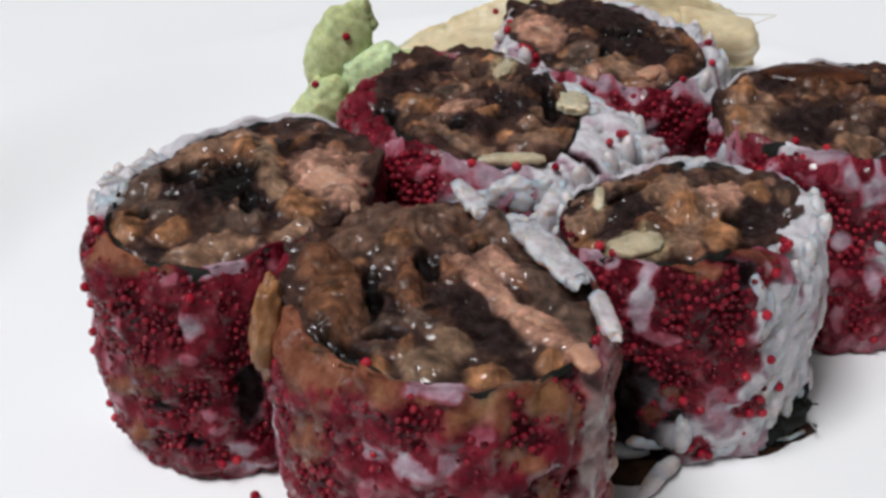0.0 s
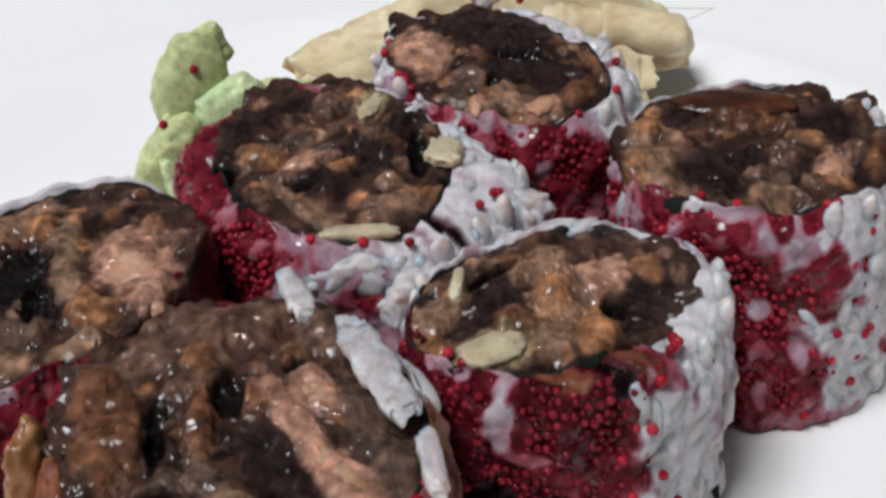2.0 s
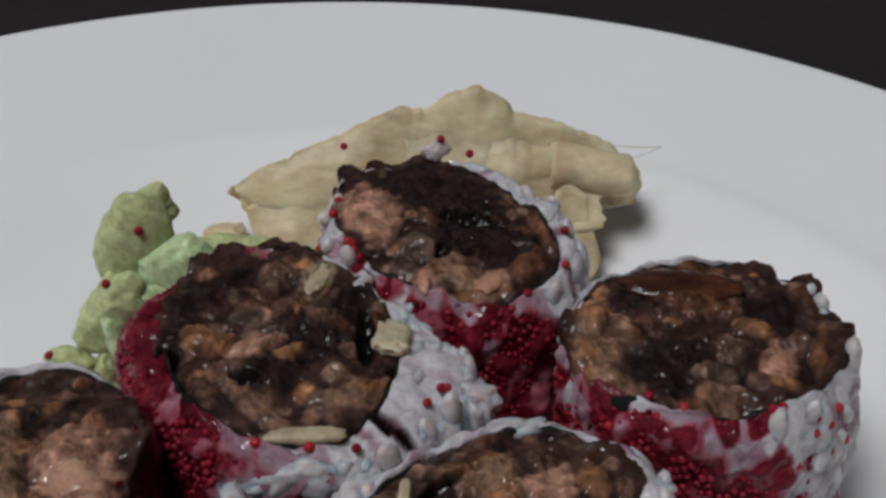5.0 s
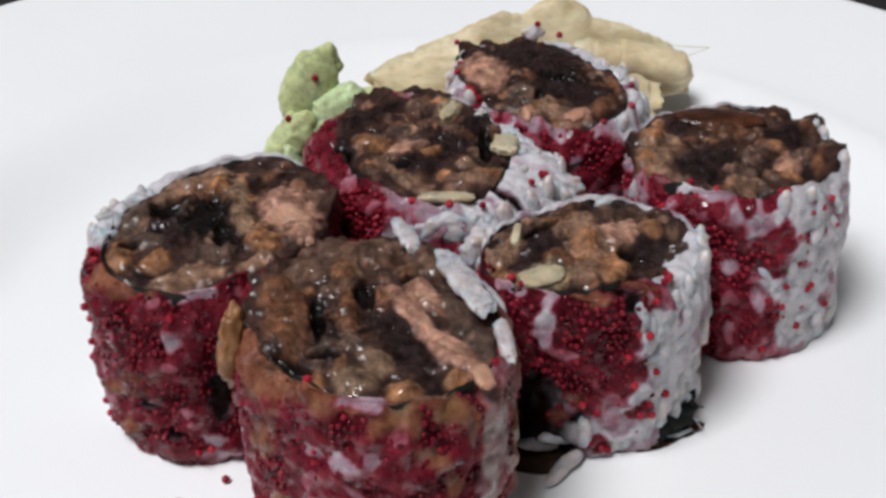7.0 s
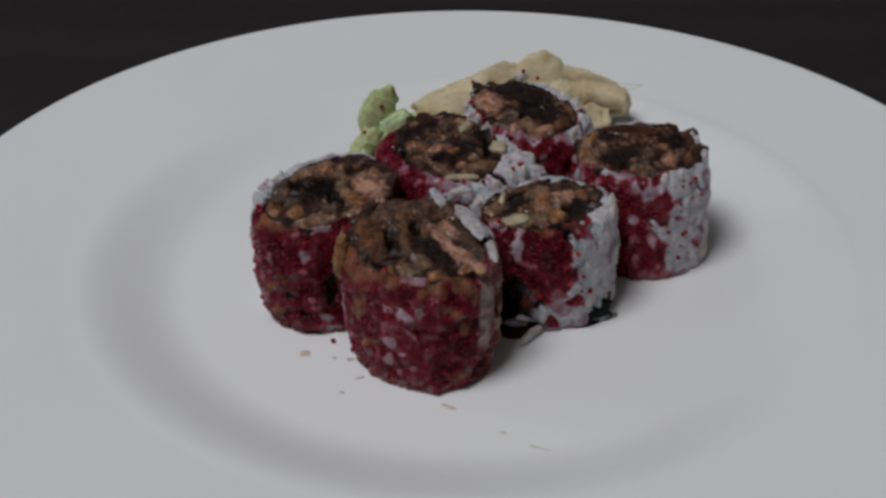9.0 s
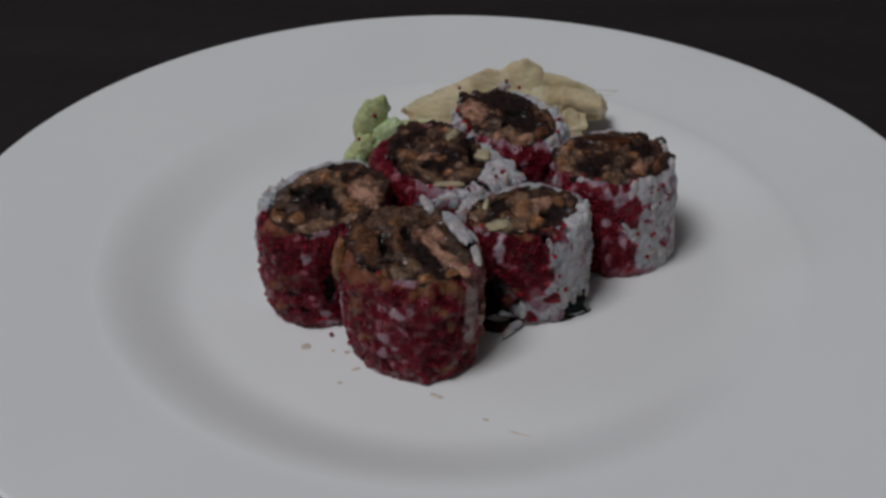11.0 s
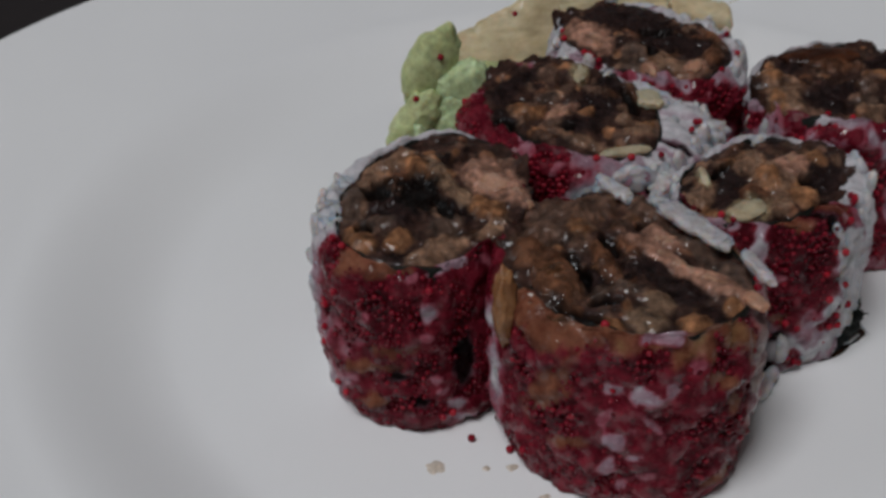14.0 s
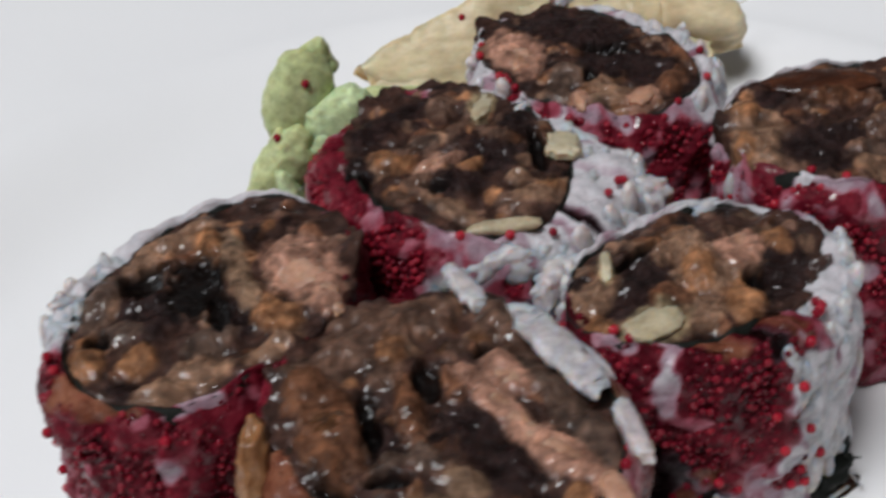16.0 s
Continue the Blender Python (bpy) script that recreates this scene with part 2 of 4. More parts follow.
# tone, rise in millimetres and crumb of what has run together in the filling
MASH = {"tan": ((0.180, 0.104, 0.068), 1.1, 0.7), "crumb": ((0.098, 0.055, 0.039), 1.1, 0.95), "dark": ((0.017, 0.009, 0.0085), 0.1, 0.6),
        # sauce: pools sunk between lumps, near-black to hold the crevices' shade too
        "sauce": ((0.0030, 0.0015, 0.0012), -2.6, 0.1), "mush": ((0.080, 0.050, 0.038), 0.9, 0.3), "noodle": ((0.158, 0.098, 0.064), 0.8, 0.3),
        "lump": ((0.115, 0.050, 0.027), 2.0, 0.25), "salmon": ((0.31, 0.165, 0.118), 1.2, 0.35), "pale": ((0.26, 0.20, 0.12), 0.7, 0.3),
        "amber": ((0.205, 0.096, 0.047), 1.4, 0.3)}


def wood_table():
    m, nodes, links, sh = node_material("dark_stained_table")
    n = noise_node(nodes, links, 14, 6, 0.6, stretch=(0.25, 3.0, 1.0))
    links.new(ramp_node(nodes, links, n, [(0.3, (0.017, 0.014, 0.0145)), (0.55, (0.020, 0.0165, 0.017)), (0.75, (0.024, 0.020, 0.020))]), sh.inputs["Base Color"])
    links.new(scaled(nodes, links, noise_node(nodes, links, 40, 4), 0.45, 0.65), sh.inputs["Roughness"])
    sh.inputs["Specular IOR Level"].default_value = 0.25
    bumped(nodes, links, sh, n, 0.15, 0.0005)
    return m


def plain(name, colour, rough=0.8):
    m, nodes, links, sh = node_material(name)
    n = noise_node(nodes, links, 6, 5)
    c1 = tuple(c * 0.93 for c in colour)
    links.new(ramp_node(nodes, links, n, [(0.3, c1), (0.7, colour)]), sh.inputs["Base Color"])
    sh.inputs["Roughness"].default_value = rough
    return m


M_table = wood_table()
M_roomwall = plain("wall_paint", (0.40, 0.39, 0.385))
M_ceiling = plain("ceiling_paint", (0.55, 0.55, 0.55))
M_floor = plain("floor_boards", (0.16, 0.11, 0.08), 0.5)


# ---- mesh helpers ----
def mesh_object(name, verts, faces, material, parent=None, label="", smooth=True):
    me = bpy.data.meshes.new(name)
    me.from_pydata([tuple(v) for v in verts], [], [tuple(f) for f in faces])
    me.materials.append(material)
    if smooth:
        me.polygons.foreach_set("use_smooth", [True] * len(me.polygons))
    me.update()
    ob = new(name, me)
    if parent:
        ob.parent = parent
    if label:
        tagged(ob, label)
    return ob


def part(name, bm, material, parent, label="", smooth=True):
    me = bpy.data.meshes.new(name)
    bm.to_mesh(me)
    bm.free()
    me.materials.append(material)
    if smooth:
        me.polygons.foreach_set("use_smooth", [True] * len(me.polygons))
    ob = new(name, me)
    if parent:
        ob.parent = parent
    if label:
        tagged(ob, label)
    return ob


def thing(name, label, category, group=""):
    ob = new(name)
    ob.empty_display_size = 0.01
    return tagged(ob, label, category, group)


def box(name, lo, hi, material, parent=None, label="", bevel=0.0):
    bm = bmesh.new()
    bmesh.ops.create_cube(bm, size=1)
    for v in bm.verts:
        v.co = Vector([lo[i] + (v.co[i] + 0.5) * (hi[i] - lo[i]) for i in range(3)])
    if bevel:
        bmesh.ops.bevel(bm, geom=bm.edges[:], offset=bevel, segments=3, affect="EDGES")
    return part(name, bm, material, parent, label, smooth=False)


def fbm(p, scale, octaves=3, seed=0.0):
    q = Vector(p) * scale + Vector((seed * 7.13, seed * 3.71, seed * 5.37))
    total, amp = 0.0, 1.0
    for _ in range(octaves):
        total += amp * noise.noise(q)
        q, amp = q * 2.03, amp * 0.5
    return total


def lump(name, centre, radii, turn, seed, material, parent, label="", rough=0.25, fine=0.12, level=4, tilt=0.0, square=1.0):
    """A ragged piece of food: a sphere pressed to its radii, its surface broken at two sizes. Millimetres."""
    bm = bmesh.new()
    bmesh.ops.create_icosphere(bm, subdivisions=level, radius=1)
    rot = Euler((radians(tilt), 0, radians(turn))).to_matrix()
    for v in bm.verts:
        d = v.co.copy()
        e = Vector((d.x * radii[0], d.y * radii[1], d.z * radii[2])) / (radii[0] * radii[1] * radii[2]) ** (1 / 3)
        k = 1 + rough * fbm(e, 1.5, 2, seed) + fine * fbm(e, 4.5, 3, seed + 9)
        if square != 1.0:
            d = Vector([math.copysign(abs(c) ** square, c) for c in d])
        p = Vector((d.x * radii[0], d.y * radii[1], d.z * radii[2])) * k
        p = rot @ p
        v.co = (Vector(centre) + p) * 0.001
    return part(name, bm, material, parent, label)


def bead_mesh(name, material, level=2):
    bm = bmesh.new()
    bmesh.ops.create_icosphere(bm, subdivisions=level, radius=1)
    me = bpy.data.meshes.new(name)
    bm.to_mesh(me)
    bm.free()
    me.polygons.foreach_set("use_smooth", [True] * len(me.polygons))
    me.materials.append(material)
    return me


def grain_mesh(name, material, seed):
    """A boiled grain of rice, a little bent and flattened, 1 unit in half length."""
    bm = bmesh.new()
    bmesh.ops.create_icosphere(bm, subdivisions=2, radius=1)
    for v in bm.verts:
        d = v.co.copy()
        w = 0.40 * (1 - 0.18 * d.x * (1 if seed % 2 else -1))
        k = 1 + 0.10 * fbm(d, 1.8, 2, seed)
        v.co = Vector((d.x * k, d.y * w * k + 0.10 * (d.x * d.x - 0.4) * math.sin(seed), d.z * 0.36 * k))
    me = bpy.data.meshes.new(name)
    bm.to_mesh(me)
    bm.free()
    me.polygons.foreach_set("use_smooth", [True] * len(me.polygons))
    me.materials.append(material)
    return me


ROE = bead_mesh("roe", M_roe)
ROE_CLEAN = bead_mesh("roe", M_roeclean)
ROE_FRESH = bead_mesh("roe", M_roefresh)
ROE_SMALL = bead_mesh("roe", M_roe, 1)
GRAINS = [grain_mesh("rice_grain", M_rice, i + 1) for i in range(4)]


def joined(name, mesh, matrices, material, parent):
    """Many small alike pieces in one mesh."""
    n = len(mesh.vertices)
    co = np.empty(n * 3)
    mesh.vertices.foreach_get("co", co)
    co = co.reshape(n, 3)
    faces = [tuple(p.vertices) for p in mesh.polygons]
    verts, polys = [], []
    for i, m in enumerate(matrices):
        a = np.array(m)
        verts.extend((co @ a[:3, :3].T + a[:3, 3]).tolist())
        polys.extend(tuple(k + i * n for k in f) for f in faces)
    return tagged(mesh_object(name, verts, polys, material, parent), kind="stuff")


def piece(name, mesh, m, parent):
    ob = new(name, mesh)
    ob.parent = parent
    ob.matrix_basis = m
    return ob


# ---- the room ----
TABLE_Z = -0.0085


def room():
    x0, x1, y0, y1, z0, z1 = -1.9, 2.1, -1.9, 2.3, -0.76, 1.85
    t = 0.1
    tagged(box("floor", (x0, y0, z0 - t), (x1, y1, z0), M_floor), "brown boarded floor under the table", "floor", kind="structure")
    tagged(box("ceiling", (x0, y0, z1), (x1, y1, z1 + t), M_ceiling), "plain white ceiling over the table", "ceiling", kind="structure")
    tagged(box("wall_north", (x0 - t, y1, z0 - t), (x1 + t, y1 + t, z1 + t), M_roomwall), "plain pale wall", "wall", kind="structure")
    tagged(box("wall_south", (x0 - t, y0 - t, z0 - t), (x1 + t, y0, z1 + t), M_roomwall), "plain pale wall", "wall", kind="structure")
    tagged(box("wall_west", (x0 - t, y0, z0 - t), (x0, y1, z1 + t), M_roomwall), "plain pale wall", "wall", kind="structure")
    tagged(box("wall_east", (x1, y0, z0 - t), (x1 + t, y1, z1 + t), M_roomwall), "plain pale wall", "wall", kind="structure")


room()


def table():
    ob = thing("table", "very dark stained wooden table with a matt top", "table")
    box("tabletop", (-0.75, -0.5, TABLE_Z - 0.03), (0.75, 0.85, TABLE_Z), M_table, ob, bevel=0.004)
    for x in (-0.69, 0.63):
        for y in (-0.44, 0.73):
            box("leg", (x, y, -0.76), (x + 0.06, y + 0.06, TABLE_Z - 0.03), M_table, ob, bevel=0.004)


table()


# ---- the plate ----
def plate():
    """Turned profile: flat well, a short curved shoulder, a broad gently rising rim."""
    prof = []
    for r in np.linspace(0, 75, 24):
        prof.append((r, 0.0))
    for k in np.linspace(0, 1, 26)[1:]:
        prof.append((75 + 27 * k, 7.6 * k * k * (3 - 2 * k)))
    for k in np.linspace(0, 1, 16)[1:]:
        prof.append((102 + 41.4 * k, 7.6 + 5.2 * k + 0.5 * k * k))
    prof += [(144.3, 13.4), (144.8, 13.1), (145.0, 12.5), (144.6, 11.8)]
    for k in np.linspace(0, 1, 10):
        prof.append((143.0 - 40 * k, 9.9 - 6.8 * k))
    prof += [(96, 1.0), (88, -2.0), (78, -4.0), (76.5, -8.0), (74.5, -8.4), (72.5, -8.0), (71, -4.2), (40, -4.2), (0, -4.2)]
    n = 160
    verts, faces = [], []
    for r, z in prof:
        for i in range(n):
            a = 2 * math.pi * i / n
            verts.append((0.0009 + r * math.cos(a) * 0.001, 0.0040 + r * math.sin(a) * 0.001, z * 0.001))
    for j in range(len(prof) - 1):
        for i in range(n):
            k = (i + 1) % n
            faces.append((j * n + i, j * n + k, (j + 1) * n + k, (j + 1) * n + i)[::-1])
    ob = mesh_object("plate", verts, faces, M_plate)
    bm = bmesh.new()
    bm.from_mesh(ob.data)
    bmesh.ops.remove_doubles(bm, verts=bm.verts[:], dist=1e-6)
    bmesh.ops.recalc_face_normals(bm, faces=bm.faces[:])
    bm.to_mesh(ob.data)
    bm.free()
    ob.data.polygons.foreach_set("use_smooth", [True] * len(ob.data.polygons))
    tagged(ob, "round white porcelain dinner plate with broad rim, on dark table", "plate")


plate()


# ---- sushi rolls ----
def ellipse(theta, a, b, rot):
    t = theta - radians(rot)
    return a * b / math.sqrt((b * math.cos(t)) ** 2 + (a * math.sin(t)) ** 2)


def turn_in(theta, lo, hi, soft=14):
    """1 inside the stretch of degrees from lo to hi, falling off softly."""
    mid, half = (lo + hi) / 2, (hi - lo) / 2
    d = abs((math.degrees(theta) - mid + 180) % 360 - 180)
    return min(1.0, max(0.0, (half + soft - d) / (2 * soft)))


def span(v, lo, hi, soft=0.07):
    lo, hi = (-1 if lo <= 0 else lo), (2 if hi >= 1 else hi)
    return min(1.0, max(0.0, (v - lo + soft) / (2 * soft))) * min(1.0, max(0.0, (hi + soft - v) / (2 * soft)))


# bits that lie in the cut face as pieces of their own: name, material, thickness, coarse and fine roughness, how deep they sit
FILL = {
    "salmon": ("salmon_piece", M_salmon, 0.55, 0.15, 0.015, 0.85), "lump": ("glazed_lump", M_lump, 0.6, 0.20, 0.06, 0.66),
    "pale": ("pale_flake", M_pale, 0.34, 0.18, 0.03, 0.66), "glaze": ("sauce_glaze", M_glaze, 0.4, 0.12, 0.02, -0.1),
    "flake": ("pale_flake", M_pale, 0.16, 0.26, 0.03, 0.5), "slab": ("rice_slab", M_rice, 0.30, 0.28, 0.03, 0.3)}
# colour of the side by roe, sauce, and black for dark sauce and painted gap shade
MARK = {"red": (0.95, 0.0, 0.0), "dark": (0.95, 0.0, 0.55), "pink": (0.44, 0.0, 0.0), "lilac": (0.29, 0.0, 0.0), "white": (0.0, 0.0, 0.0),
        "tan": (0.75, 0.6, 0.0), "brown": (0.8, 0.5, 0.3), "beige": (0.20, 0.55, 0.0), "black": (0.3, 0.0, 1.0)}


def sushi_roll(label, outer, inner, height, zones, marks, bits, beads, seed, dome=1.0, spill=(), soaked=False, taper=0.0, slant=(0, 0), clusters=(), dents=()):
    """outer, inner: centre x, y, half axes and turn of the rice's and the seaweed's outline. zones: stretches of the
    side, (from, to, low, high, roe, sauce, black); marks: stained or shade-black spots on it by their look, (degrees,
    height, half
    length, half width, tilt); bits: what shows in the cut face by its kind, (x, y, half length, half width, turn);
    beads:
    places of single fish eggs; spill: stretches where the filling covers the rim; soaked: the side is wet with sauce;
    taper, slant: how the foot narrows and shifts; clusters: loose heaps of grains on the rim;
    dents: stretches where the rice is pressed in. Millimetres and degrees."""
    ob = thing("sushi_roll", label, "sushi roll", "sushi rolls on the plate")
    rnd = random.Random(seed)
    ox, oy, oa, oband, orot = outer
    ix, iy, ia, iband, irot = inner

    def cell(p):
        """The grain of rice at a point of the side: how near its middle and its edge."""
        bend = Vector((fbm(p, 0.12, 2, seed + 41), fbm(p, 0.12, 2, seed + 42), fbm(p, 0.12, 2, seed + 43)))
        return noise.voronoi(Vector((p.x * 0.36, p.y * 0.36, p.z * 0.21)) + bend * 0.9 + Vector((seed, 0, 0)))[0]

    def outline(theta, v):
        r = ellipse(theta, oa, oband, orot) * (1 + 0.055 * fbm((math.cos(theta), math.sin(theta), v * 1.3), 2.2, 3, seed + 1) + 0.016 * fbm((math.cos(theta), math.sin(theta), v * 1.6), 9.0, 2, seed + 71))
        for lo, hi, k in dents:
            r *= 1 - (1 - k) * turn_in(theta, lo, hi)
        edge = 1.0 - 0.09 * max(0, (v - 0.86) / 0.14) ** 2 - 0.05 * max(0, (0.16 - v) / 0.16) ** 2
        return r * edge * (1 + 0.03 * math.sin(math.pi * v)) * (1 - taper * (1 - v) ** 1.4)

    def rim_z(theta):
        return height * (1 + 0.035 * fbm((math.cos(theta), math.sin(theta), 0), 2.6, 3, seed + 3))

    def side(theta, v, off=0.0):
        r = outline(theta, v) + off
        return Vector((ox + slant[0] * (1 - v) + r * math.cos(theta), oy + slant[1] * (1 - v) + r * math.sin(theta), v * rim_z(theta)))

    def inside(theta, grow=0.0):
        r = ellipse(theta, ia, iband, irot) * (1 + 0.03 * fbm((math.cos(theta), math.sin(theta), 3), 2.4, 2, seed + 5)) + grow
        return ix + r * math.cos(theta), iy + r * math.sin(theta)

    def dye(theta, v):
        ring = (math.cos(theta), math.sin(theta))
        wob = 10 * fbm((ring[0] * 2, ring[1] * 2, v * 2), 1.3, 2, seed)
        wv = 0.12 * fbm((ring[0] * 2, ring[1] * 2, v * 2), 2.3, 2, seed + 4)
        roe = sauce = black = 0.0
        for lo, hi, v0, v1, r, s, k in zones:
            w = turn_in(theta + radians(wob), lo, hi) * span(v + wv, v0, v1)
            roe, sauce, black = roe + (r - roe) * w, sauce + (s - sauce) * w, black + (k - black) * w
        place = (ring[0] * oa, ring[1] * oa, v * height)
        patch = fbm(place, 0.16, 3, seed + 2)
        roe = min(1.0, max(0.0, roe + 0.45 * patch * (roe > 0.02)))
        sauce = min(1.0, max(0.0, sauce + 0.7 * fbm(place, 0.2, 3, seed + 6) * (sauce > 0.12)))
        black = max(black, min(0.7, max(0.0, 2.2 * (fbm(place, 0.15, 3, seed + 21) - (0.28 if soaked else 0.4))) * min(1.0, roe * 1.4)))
        ragged = 0.45 * fbm(place, 0.42, 3, seed + 31)
        reach = ellipse(theta, oa, oband, orot)
        z = v * height
        for look_of, deg, mid, long_, wide, co, si in spots:
            du, dz = ((math.degrees(theta) - deg + 180) % 360 - 180) * 0.01745 * reach, z - mid
            if abs(du) > 1.5 * long_ or abs(dz) > 1.5 * long_:
                continue
            d = math.hypot((co * du + si * dz) / long_, (co * dz - si * du) / wide) + ragged
            if d < 1.15:
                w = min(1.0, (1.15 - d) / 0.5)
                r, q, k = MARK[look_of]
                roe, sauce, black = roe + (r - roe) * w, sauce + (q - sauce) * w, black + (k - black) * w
        return roe, sauce, black

    spots = [(kind, deg, min(mid, height), long_ + 0.1, wide + 0.1, math.cos(radians(tilt)), math.sin(radians(tilt)))
             for kind, rows_of in marks.items() for deg, mid, long_, wide, tilt in rows_of]
    nt, nv, nr = 300, 64, 14
    dyes = [[dye(2 * math.pi * i / nt, j / (nv - 1)) for i in range(nt)] for j in range(nv)]

    def stains(theta, v):
        return dyes[min(nv - 1, max(0, round(v * (nv - 1))))][round(theta / (2 * math.pi) * nt) % nt]

    # rice wall: side, rounded rim, inner face
    verts, faces, tint = [], [], []
    rows = [("side", j / (nv - 1)) for j in range(nv)] + [("rim", j / (nr - 1)) for j in range(1, nr)] + [("in", 0.62)]
    for kind, k in rows:
        for i in range(nt):
            th = 2 * math.pi * i / nt
            st = stains(th, k if kind == "side" else 1.0)
            if kind == "side":
                p = side(th, k)
                out = Vector((math.cos(th), math.sin(th), 0))
            else:
                p0 = side(th, 1.0)
                x1, y1 = inside(th, 0.3)
                if kind == "rim":
                    p = Vector((p0.x + (x1 - p0.x) * k, p0.y + (y1 - p0.y) * k, p0.z + 0.3 * math.sin(math.pi * k)))
                else:
                    p = Vector((x1, y1, p0.z * k))
                out = Vector((0, 0, 1))
            d = cell(p)
            rough = min(1.0, 0.3 + 3.5 * st[0])
            bump = rough * (0.5 * (0.5 - d[0]) + 0.10 * min(1.0, 2.5 * (d[1] - d[0])) + 0.22 * fbm(p, 0.9, 2, seed)) + 0.7 * fbm(p, 0.3, 2, seed + 33)
            p = p + out * (bump - 0.8 * st[2]) * (0.95 if kind != "in" else 0)
            if kind == "side" and k < 0.04:
                p.z = max(0.15, p.z)
            verts.append(p * 0.001)
            tint.append((*st, 1))
    for j in range(len(rows) - 1):
        for i in range(nt):
            k = (i + 1) % nt
            faces.append((j * nt + i, j * nt + k, (j + 1) * nt + k, (j + 1) * nt + i))
    wall = mesh_object("rice_wall", verts, faces, M_wall, ob, "packed rice dyed red by roe and browned by sauce")
    col = wall.data.attributes.new("stain", "FLOAT_COLOR", "POINT")
    col.data.foreach_set("color", [c for t in tint for c in t])

    # seaweed
    verts, faces = [], []
    ns = 140
    for grow in (0.22, -0.18):
        for zf in (0.62, 0.75, 0.9, 1.0):
            for i in range(ns):
                th = 2 * math.pi * i / ns
                x, y = inside(th, grow + 0.35 * fbm((math.cos(th), math.sin(th), zf), 5, 2, seed + 8))
                z = rim_z(th) * zf + (0.7 * fbm((math.cos(th), math.sin(th), 0), 7, 2, seed + 7) - 0.1 if zf == 1.0 else 0)
                verts.append(Vector((x, y, z)) * 0.001)
    order = [0, 1, 2, 3, 7, 6, 5, 4]
    for a, b in zip(order, order[1:]):
        for i in range(ns):
            k = (i + 1) % ns
            faces.append((a * ns + i, a * ns + k, b * ns + k, b * ns + i))
    mesh_object("seaweed_sheet", verts, faces, M_nori, ob, "thin black seaweed sheet round the filling")

    # filling: a broken surface inside the seaweed, its bits run together
    mash_bits = []
    for n in range(130):
        th, f = rnd.uniform(0, 2 * math.pi), math.sqrt(rnd.uniform(0.02, 0.98))
        x1, y1 = inside(th, -0.6)
        size = rnd.uniform(0.4, 1.4)
        hue, up, rag = MASH[rnd.choice(["crumb", "tan", "crumb", "dark", "lump", "amber"])]
        hue = Vector(hue).lerp(Vector((0.040, 0.020, 0.0155)), 0.25)
        mash_bits.append((ix + (x1 - ix) * f, iy + (y1 - iy) * f, size * 1.5, size, math.cos(n), math.sin(n), hue * rnd.uniform(0.5, 1.7), up * 0.3, rag))
    mash_bits += [(x, y, rx * 1.1 + 0.2, ry * 1.08 + 0.2, math.cos(radians(turn)), math.sin(radians(turn)), *MASH[kind])
                  for kind, rows_of in bits.items() if kind in MASH for x, y, rx, ry, turn in rows_of]
    nf, na = 84, 280
    verts, faces, tones = [], [], []
    for j in range(nf + 1):
        f = j / nf
        for i in range(na):
            th = 2 * math.pi * i / na
            over = max([turn_in(th, lo, hi, 20) for lo, hi in spill] or [0.0])
            ragged = fbm((math.cos(th), math.sin(th), 0), 6, 3, seed + 61)
            x1, y1 = inside(th, -0.2 + over * (1.5 + 1.2 * ragged))
            x, y = ix + (x1 - ix) * f, iy + (y1 - iy) * f
            rz = rim_z(th) * f + height * (1 - f)
            c = Vector((x, y, 0))
            warp = 0.26 * fbm(c, 0.6, 3, seed + 14)
            tone, rise, crumb = Vector((0.040, 0.020, 0.0155)), 0.0, 0.5
            for bx, by, brx, bry, co, si, hue, up, rag in mash_bits:
                px, py = x - bx, y - by
                if abs(px) > 1.5 * brx or abs(py) > 1.5 * brx:
                    continue
                d = math.hypot((co * px + si * py) / brx, (co * py - si * px) / bry) + warp
                if d < 1.12:
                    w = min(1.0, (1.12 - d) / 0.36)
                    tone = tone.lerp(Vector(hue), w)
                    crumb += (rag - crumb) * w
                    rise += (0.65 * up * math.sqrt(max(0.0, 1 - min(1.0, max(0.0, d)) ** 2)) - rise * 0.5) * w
            speck = fbm(c, 1.0, 3, seed + 12)
            z = rz - 0.05 + dome * (1 - f * f) * 1.0 + rise * (1 if f < 0.93 else max(0.5 * over, (1 - f) / 0.07))
            z += over * f ** 3 * (0.7 + 0.8 * ragged) * (1 if j < nf else 0.3)
            z += 0.9 * fbm(c, 0.2, 2, seed + 11) + crumb * (0.55 * (0.3 - abs(fbm(c, 0.5, 2, seed + 13))) + 0.3 * speck + 0.16 * fbm(c, 2.1, 2, seed + 18))
            verts.append(Vector((x, y, z)) * 0.001)
            # crevice shade in the tone: darker where speck sinks, lighter where it rises
            tone = tone * (1 + 0.5 * speck + 0.45 * fbm(c, 0.45, 2, seed + 15))
            tones.append((max(0.002, tone.x), max(0.001, tone.y), max(0.001, tone.z), 0.7 if soaked else 0.38))
    for j in range(nf):
        for i in range(na):
            k = (i + 1) % na
            faces.append((j * na + i, (j + 1) * na + i, (j + 1) * na + k, j * na + k))
    base = len(verts)
    for i in range(na):
        th = 2 * math.pi * i / na
        x1, y1 = inside(th, -0.6)
        verts.append(Vector((x1, y1, height * 0.65)) * 0.001)
        tones.append((0.02, 0.01, 0.006, 1))
    for i in range(na):
        k = (i + 1) % na
        faces.append((nf * na + i, base + i, base + k, nf * na + k))
    mash = mesh_object("filling", verts, faces, M_mash, ob, "brown chopped filling wet with sauce")
